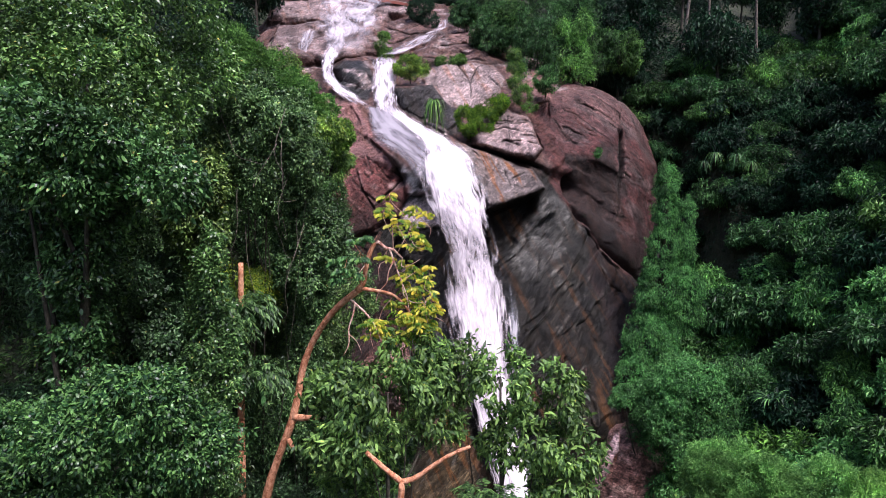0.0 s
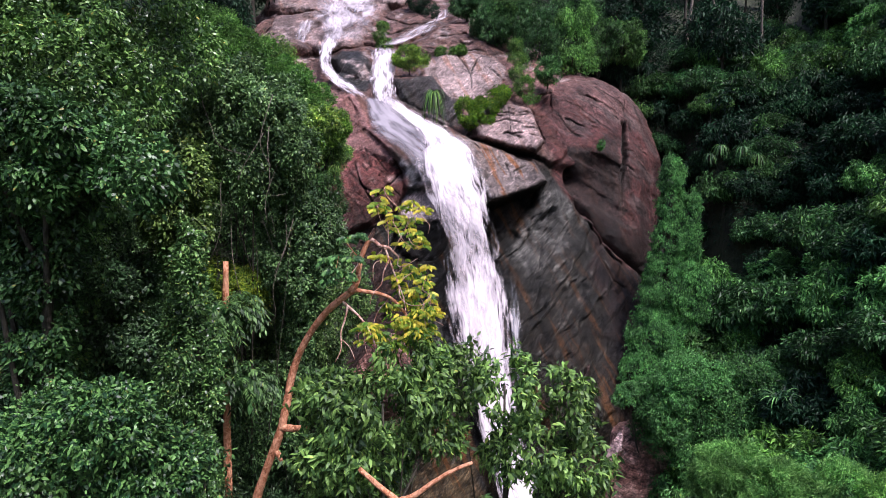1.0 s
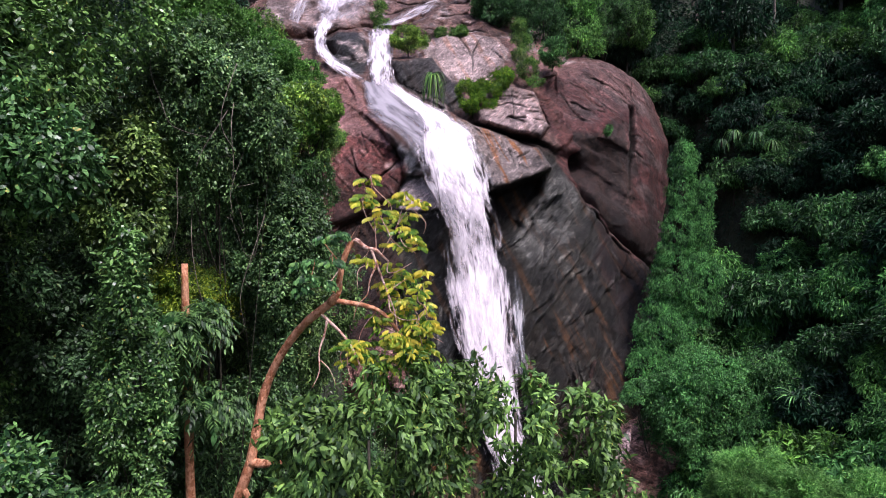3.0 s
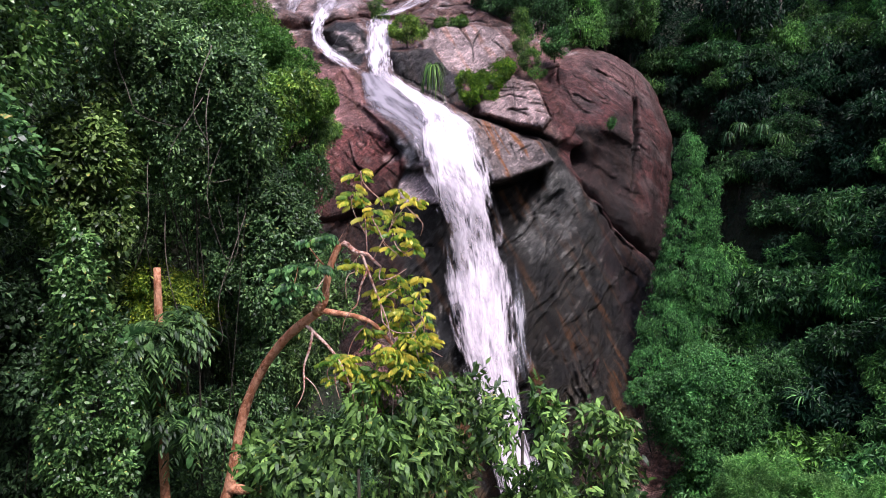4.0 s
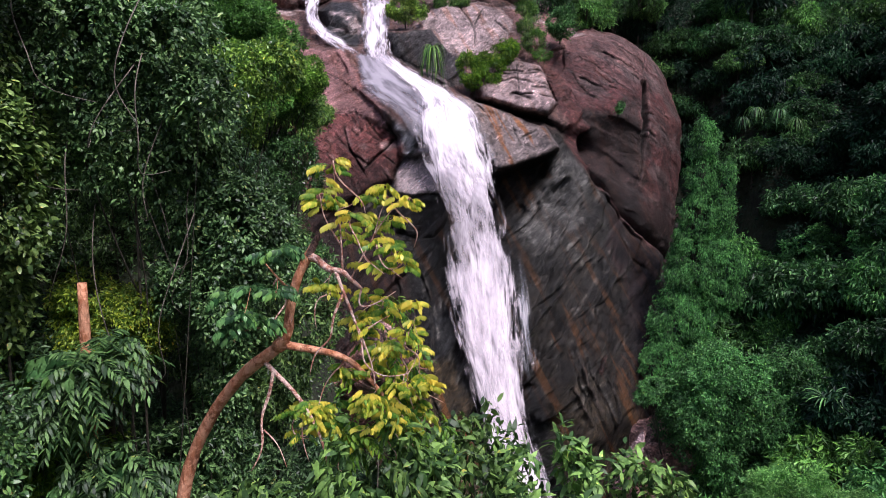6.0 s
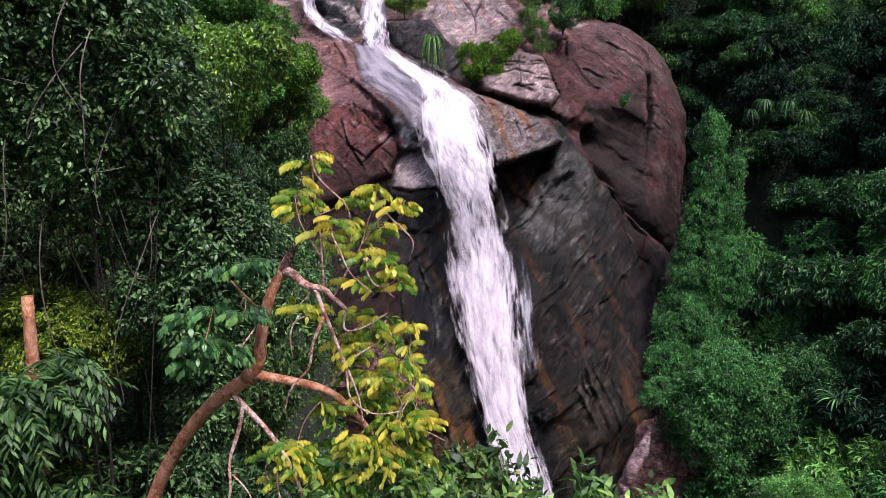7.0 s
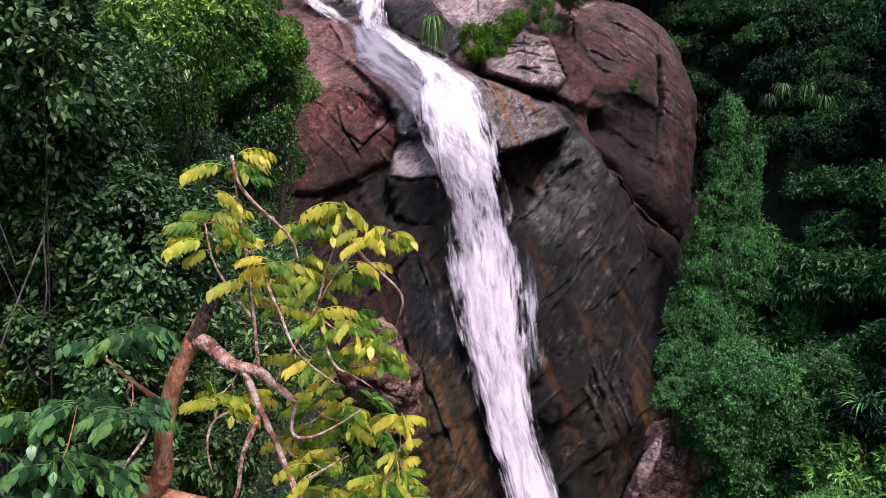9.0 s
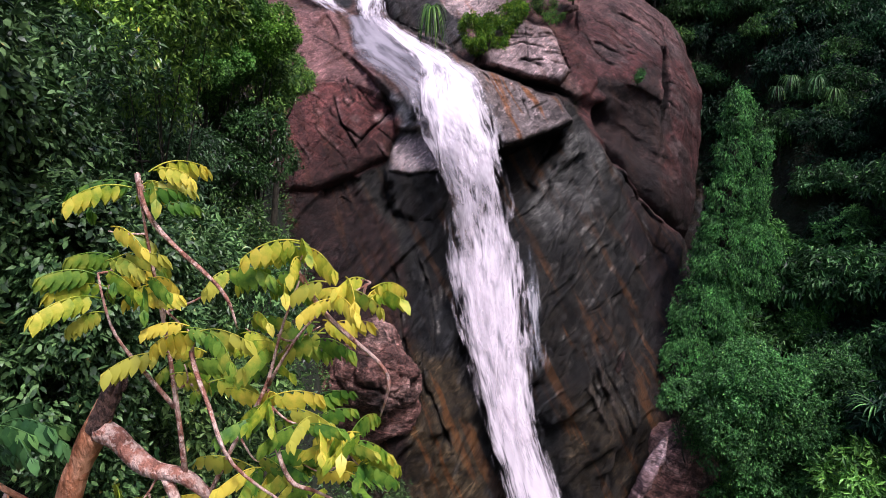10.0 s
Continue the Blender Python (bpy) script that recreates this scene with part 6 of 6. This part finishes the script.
SKELETON = {
    "low_branch": ([(-1.98, 14.38, 22.82), (-1.52, 14.3, 22.77), (-1.17, 14.3, 22.70), (-0.96, 14.32, 22.48), (-0.70, 14.4, 22.12), (-0.45, 14.5, 21.6)], 0.055, B_ORANGE),
    "bare_branch": ([(-1.59, 14.3, 23.94), (-1.49, 14.27, 23.93), (-1.41, 14.25, 23.83), (-1.29, 14.2, 23.785), (-1.19, 14.2, 23.80), (-1.08, 14.2, 23.69), (-0.95, 14.2, 23.57)], 0.058, B_PINK),
    "bare_twig": ([(-1.26, 14.2, 23.80), (-1.16, 14.15, 23.54), (-1.08, 14.2, 23.28), (-0.97, 14.15, 23.01), (-0.84, 14.2, 22.66), (-0.80, 14.2, 22.29)], 0.026, B_PINK),
    "bare_twig.a": ([(-1.16, 14.17, 23.52), (-1.31, 14.1, 23.21), (-1.29, 14.12, 22.97), (-1.52, 14.1, 22.83), (-1.58, 14.1, 22.53)], 0.018, B_PINK),
    "leader": ([(-1.17, 14.2, 23.78), (-1.18, 14.2, 24.18), (-1.20, 14.2, 24.48), (-1.24, 14.2, 24.84), (-1.25, 14.2, 25.08)], 0.013, B_PINK),
    "leader.a": ([(-1.19, 14.2, 24.10), (-1.31, 14.15, 24.33), (-1.37, 14.1, 24.47), (-1.40, 14.12, 24.70)], 0.011, B_PINK),
    "leader.b": ([(-1.08, 14.2, 23.68), (-0.93, 14.2, 23.98), (-0.79, 14.2, 24.18), (-0.74, 14.2, 24.42), (-0.63, 14.2, 24.67)], 0.012, B_PINK),
    "leader.c": ([(-0.79, 14.2, 24.2), (-0.62, 14.15, 24.5), (-0.36, 14.1, 24.66)], 0.008, B_PINK),
    "bare_twig.b": ([(-0.95, 14.2, 23.57), (-1.01, 14.15, 23.34), (-0.79, 14.1, 23.39), (-0.54, 14.15, 23.55)], 0.014, B_PINK),
    "bare_twig.c": ([(-0.97, 14.15, 23.01), (-0.79, 14.1, 23.17), (-0.62, 14.12, 23.26)], 0.013, B_PINK),
    "bare_twig.d": ([(-1.02, 14.17, 23.15), (-0.93, 14.1, 22.9), (-0.95, 14.05, 22.7), (-0.7, 14.05, 22.5), (-0.4, 14.1, 22.55)], 0.015, B_PINK),
    "bare_twig.e": ([(-2.3, 14.55, 22.58), (-2.0, 14.4, 22.35), (-1.75, 14.3, 22.15), (-1.5, 14.25, 21.7), (-1.42, 14.2, 21.3)], 0.036, B_PINK),
    "bare_twig.f": ([(-2.12, 14.45, 22.44), (-2.18, 14.4, 22.1), (-2.3, 14.35, 21.85), (-2.22, 14.3, 21.5), (-2.4, 14.25, 21.2)], 0.026, B_PINK),
    "bare_twig.g": ([(-1.7, 14.28, 22.05), (-1.75, 14.2, 21.7), (-1.65, 14.2, 21.35)], 0.014, B_PINK),
    "bare_twig.h": ([(-2.25, 14.36, 21.7), (-2.05, 14.3, 21.55), (-1.95, 14.25, 21.25)], 0.011, B_PINK),
    "side_branch": ([(-1.80, 14.3, 23.5), (-1.95, 14.2, 23.7), (-2.1, 14.1, 23.95)], 0.02, B_ORANGE),
    "side_branch.a": ([(-1.9, 14.33, 22.95), (-2.1, 14.2, 23.1), (-2.35, 14.1, 23.2)], 0.02, B_ORANGE),
}
for i, (key, (pts, rad, mat)) in enumerate(SKELETON.items()):
    limb(key.split(".")[0], rel(pts), list(np.linspace(rad, rad * 0.35, len(pts))), mat, crooked, 7, 20 + i)
joints = np.array([p for pts, _, _ in SKELETON.values() for p in pts[1:]])
rng = np.random.default_rng(77)
TIPS = [(-1.29, 25.04, "y", 5), (-1.24, 24.98, "y", 2), (-1.36, 24.86, "f", 2), (-1.38, 24.72, "y", 5), (-1.40, 24.58, "y", 4), (-1.23, 24.61, "y", 4), (-0.97, 24.65, "f", 1), (-1.04, 24.46, "f", 4), (-1.13, 24.30, "f", 4), (-1.08, 24.16, "f", 3),
        (-0.62, 24.78, "y", 4), (-0.72, 24.64, "y", 4), (-0.48, 24.62, "y", 3), (-0.38, 24.66, "y", 2), (-0.42, 24.53, "y", 2), (-0.60, 24.40, "f", 3), (-0.79, 24.32, "f", 4), (-0.76, 24.14, "f", 5), (-0.92, 24.40, "f", 3),
        (-0.60, 24.10, "f", 5), (-0.48, 24.0, "y", 5), (-0.42, 23.84, "y", 5), (-0.66, 23.84, "f", 5), (-0.82, 23.9, "f", 4), (-1.42, 23.62, "y", 5), (-1.36, 23.55, "y", 4)]
TIPS = [(x, 14.22 + float(rng.uniform(-0.14, 0.16)), z, c, n) for x, z, c, n in TIPS]
for _ in range(60):
    q = unit(rng.normal(size=3)) * rng.random() ** 0.4
    TIPS.append((-0.70 + 0.60 * q[0], 14.45 + 0.40 * q[1], 22.45 + 1.10 * q[2], "y" if q[2] > -0.2 and rng.random() < 0.75 else "f", 5))
for _ in range(14):
    q = unit(rng.normal(size=3)) * rng.random() ** 0.4
    TIPS.append((-1.55 + 0.40 * q[0], 14.4 + 0.25 * q[1], 21.85 + 0.35 * q[2], "f", 5))
GREEN = [(-2.05, 14.15, 24.0), (-1.85, 14.1, 24.05), (-2.3, 14.0, 23.3), (-2.1, 14.05, 23.22), (-2.24, 14.1, 23.6), (-1.95, 14.1, 23.55), (-2.45, 14.05, 23.1), (-2.5, 14.1, 23.5)]
for x, y, z, c, n in TIPS + [(*g, "g", 12) for g in GREEN]:
    near = joints[np.argmin(((joints - np.array((x, y, z))) ** 2).sum(1))]
    if np.linalg.norm(near - np.array((x, y, z))) > 0.06:
        bend = (near + np.array((x, y, z))) / 2 + rng.normal(size=3) * 0.03 - np.array((0, 0, 0.04))
        limb("twig", rel([near, bend, (x, y, z)]), [0.006, 0.0045, 0.0025], B_PINK if c != "g" else B_ORANGE, crooked, 5, int(rng.integers(999)))
        joints = np.vstack([joints, [bend, (x, y, z)]])
    leaf_spray(rng, rel([(x, y, z)])[0], crooked, {"y": ("young", "young", "fresh"), "f": ("fresh", "fresh", "young"), "g": ("grown",)}[c], int(n * 1.5 + 0.5) if c != "g" else n + 4, 0.84 if c != "g" else 0.95)

solid("crown", tri_mesh("crown", *fronds(rng, [(*rel([(-0.75, 14.7, 22.0)])[0], 0.5, 0.45, 0.5), (*rel([(-1.1, 14.7, 21.6)])[0], 0.45, 0.4, 0.4), (*rel([(-0.4, 15.0, 21.6)])[0], 0.45, 0.4, 0.5), (*rel([(-0.6, 14.8, 22.6)])[0], 0.35, 0.35, 0.5), (*rel([(-0.75, 14.8, 23.2)])[0], 0.25, 0.3, 0.35)],
                                                 130, 6, 0.24, 0.11, 0.40, 0.8)), L_BRIGHT, crooked, "dense lower crown of yellow-green feathered leaves")
TANGLE = np.random.default_rng(55)
for k in range(24):
    a = joints[int(TANGLE.integers(len(joints)))]
    pts = [a]
    for j in range(4):
        pts.append(pts[-1] + TANGLE.normal(size=3) * np.array((0.11, 0.06, 0.06)) + np.array((0.03, 0, -0.13)))
    limb("bare_twig", rel([tuple(q) for q in pts]), [0.012, 0.011, 0.010, 0.008, 0.004], B_PINK, crooked, 5, 300 + k)

# forked dead bough low in front
bough = thing("dead_bough", (-0.97, 12.9, gz(-0.97, 12.9)), "bare forked orange-brown bough among the leaves", "tree")
bz = gz(-0.97, 12.9)
limb("stem", [(0, 0, -0.3), (0.1, 0.2, (17.0 - bz) * 0.5), (-0.05, 0.1, 17.2 - bz), (0, -0.1, 17.9 - bz), (0.05, -0.1, 18.65 - bz)], [0.14, 0.11, 0.09, 0.08, 0.075], B_ORANGE, bough, 10, 1)
limb("fork", [(0.05, -0.1, 18.62 - bz), (-0.3, -0.1, 18.9 - bz), (-0.75, -0.1, 19.32 - bz)], [0.07, 0.06, 0.05], B_ORANGE, bough, 9, 2)
limb("fork", [(0.05, -0.1, 18.62 - bz), (0.4, -0.1, 18.72 - bz), (0.65, -0.1, 18.95 - bz), (1.1, -0.1, 19.25 - bz), (1.58, -0.1, 19.45 - bz)], [0.07, 0.06, 0.05, 0.045, 0.035], B_ORANGE, bough, 9, 3)

# ---- the dead post-like trunk ----
pz = gz(-5.76, 16.4)
post = thing("dead_tree", (-5.76, 16.4, pz), "bare upright orange-brown dead trunk with leafy clumps", "tree")
limb("trunk", [(0, 0, -0.5), (-0.02, -0.1, (17.6 - pz) * 0.5), (0.03, -0.2, 17.6 - pz), (0.10, -0.2, 19.9 - pz), (0.15, -0.2, 21.9 - pz), (0.20, -0.2, 23.2 - pz)], [0.13, 0.12, 0.10, 0.095, 0.08, 0.068], B_ORANGE, post, 12, 9)
for k, (x, y, z, n) in enumerate([(0.25, -0.35, 22.05, 12), (0.1, -0.4, 21.9, 10), (0.45, -0.35, 21.85, 9), (0.5, -0.3, 20.2, 10), (0.25, -0.4, 20.0, 8), (-0.1, -0.4, 21.7, 8), (0.6, -0.3, 19.9, 8)]):
    leaf_spray(rng, (x, y, z - pz), post, ("grown",), n, 2.4)


solid("leaf_clump", tri_mesh("leaf_clump", *fronds(rng, [(0.2, -0.3, 21.95 - pz, 0.6, 0.5, 0.4), (0.5, -0.3, 20.1 - pz, 0.55, 0.45, 0.45), (0.0, -0.4, 21.4 - pz, 0.4, 0.4, 0.35)], 230, 7, 0.5, 0.2, 0.24, 0.6)), L_HANG, post)


# ---- strap-leaved plants ----
def strap_plant(name, place, n, length, width, material, label, seed, droop=0.7, up=0.5):
    rng = np.random.default_rng(seed)
    ob = thing(name, place, label, "plant")
    fs = []
    for i in range(n):
        a = 2 * np.pi * i / n + rng.uniform(-0.3, 0.3)
        L = length * rng.uniform(0.7, 1.15)
        t = np.linspace(0, 1, 6)
        rise = up * rng.uniform(0.4, 1.4)
        c = np.stack([np.cos(a) * L * t * (1 - 0.25 * t), np.sin(a) * L * t * (1 - 0.25 * t), L * (rise * t - droop * t ** 2 * rng.uniform(0.7, 1.4))], 1)
        s = np.array((-np.sin(a), np.cos(a), 0)) * width
        wdt = np.interp(t, [0, 0.3, 0.8, 1], [0.6, 1, 0.7, 0.05])[:, None]
        v = np.stack([c - s * wdt, c - np.array((0, 0, width * 0.5)) * wdt, c + s * wdt], 1).reshape(-1, 3)
        f = []
        for k in range(5):
            for q in (0, 1):
                o = 3 * k + q
                f += [(o, o + 1, o + 4), (o, o + 4, o + 3)]
        fs.append((v, np.array(f)))
    limb("stem", [(0, 0, -length * 0.6), (0, 0, -length * 0.3), (0, 0, 0.02)], [width * 2, width * 1.6, width], B_GREY, ob, 7, seed)
    solid("leaves", tri_mesh("leaves", *joined(fs)), material, ob)
    return ob


strap_plant("pandanus", (-1.0, 64.6, 35.2), 70, 2.0, 0.045, L_VINE, "strap-leaved plant hanging from the boulder", 801, 2.2, 0.9)
for i, (x, y, z, s) in enumerate([(28.0, 61.5, 29.5, 1.7), (30.4, 62.0, 29.4, 1.6), (26.6, 60.8, 28.6, 1.4), (32.6, 63, 28.6, 1.6)]):
    strap_plant("pandanus", (x, y, z), 60, s * 0.75, 0.035, L_SLOPE, "strap-leaved plant drooping on the shaded slope", 810 + i, 1.2)
for i, (x, y, z, s) in enumerate([(26.7, 44.6, 6.4, 2.0), (28.6, 44.0, 9.4, 2.4), (24.6, 43.2, 9.8, 2.2), (30.8, 45.0, 12.0, 2.4), (27.4, 40.0, 8.6, 2.0)]):
    strap_plant("slope_palm", (x, y, z), 38, s * 0.9, 0.05, L_HILL, "small palm with arching fronds on the slope", 830 + i, 0.8, 0.8)

# ---- vines hanging on the bank ----
rng = np.random.default_rng(91)
for i in range(16):
    x, y, z = rng.uniform(-7.0, -3.4), rng.uniform(15.2, 17.0), rng.uniform(23.5, 27.5)
    ox, drop = rng.uniform(-1.0, 1.0), rng.uniform(1.2, 3.2)
    vine = thing("hanging_vine", (x, y, z), "thin bare grey vine looping over the leaves", "vine", "hanging vines")
    pts = [(0, 0.5, 0.1), (ox * 0.2, 0.0, -drop * 0.25), (ox * 0.5 + rng.uniform(-0.3, 0.3), -0.1, -drop * 0.6), (ox * 0.8 + rng.uniform(-0.4, 0.4), -0.05, -drop * 0.85), (ox * 1.3, 0.2, -drop * rng.uniform(0.7, 1.0))]
    limb("stem", pts, [0.010, 0.009, 0.008, 0.007, 0.005], B_GREY, vine, 5, i)

# bare trunks in the shade of the far forest
for i, (x, y, lean, r) in enumerate([(34.4, 88, 1.6, 0.22), (44.5, 86, -0.6, 0.18), (40.0, 92, 0.2, 0.18)]):
    z = gz(x, y)
    t = thing("bare_trunk", (x, y, z), "tall pale bare trunk in the dark forest", "tree", "bare forest trunks")
    limb("trunk", [(0, 0, -0.5), (lean * 0.2, 0, 5), (lean * 0.5, 0, 10), (lean, 0, 17)], [r * 1.2, r, r * 0.9, r * 0.7], B_GREY, t, 8, i)

# ---- the walkway above the cascade ----
def painted(name, col):
    m, n, l, b = node_material(name)
    pos = n.new("ShaderNodeNewGeometry").outputs["Position"]
    c = ramp(n, [(0.35, tuple(v * 0.6 for v in col)), (0.65, col)])
    l.new(noise_node(n, l, pos, 2.0, 6), c.inputs[0])
    l.new(c.outputs[0], b.inputs["Base Color"])
    b.inputs["Roughness"].default_value = 0.6
    return m


def plank(name, a, b, wide, high, material, parent):
    """A bar of that width and height from a to b."""
    a, b = Vector(a), Vector(b)
    bm = bmesh.new()
    bmesh.ops.create_cube(bm, size=1)
    bmesh.ops.scale(bm, vec=((b - a).length, wide, high), verts=bm.verts)
    bmesh.ops.bevel(bm, geom=bm.edges[:], offset=min(wide, high) * 0.12, segments=1, affect="EDGES")
    bmesh.ops.transform(bm, matrix=Matrix.Translation((a + b) / 2) @ (b - a).to_track_quat("X", "Z").to_matrix().to_4x4(), verts=bm.verts)
    me = bpy.data.meshes.new(name)
    bm.to_mesh(me)
    bm.free()
    return solid(name, me, material, parent)


RUST_PAINT, DECK = painted("red_brown_paint", (0.28, 0.07, 0.045)), painted("weathered_deck", (0.34, 0.25, 0.22))
bridge = thing("footbridge", (-8.7, 99.0, 56.1), "red-brown footbridge crossing above the cascade", "bridge")
plank("deck", (-5.5, 0.6, 1.55), (3.3, 0.6, 0.15), 1.5, 0.16, DECK, bridge)
plank("beam", (-5.5, -0.2, 1.25), (3.3, -0.2, -0.15), 0.14, 0.42, RUST_PAINT, bridge)
plank("beam", (-5.5, 1.4, 1.25), (3.3, 1.4, -0.15), 0.14, 0.42, RUST_PAINT, bridge)
for k in range(6):
    x, z = -5.3 + 1.7 * k, 1.5 - 0.27 * k
    plank("post", (x, -0.15, z - 0.1), (x, -0.15, z + 1.05), 0.09, 0.09, RUST_PAINT, bridge)
plank("rail", (-5.5, -0.15, 2.6), (3.3, -0.15, 1.2), 0.08, 0.08, RUST_PAINT, bridge)
for x in (-5.2, 3.0):
    plank("pier", (x, 0.6, -4.0), (x, 0.6, 1.4 if x < 0 else 0.1), 0.35, 0.35, DECK, bridge)
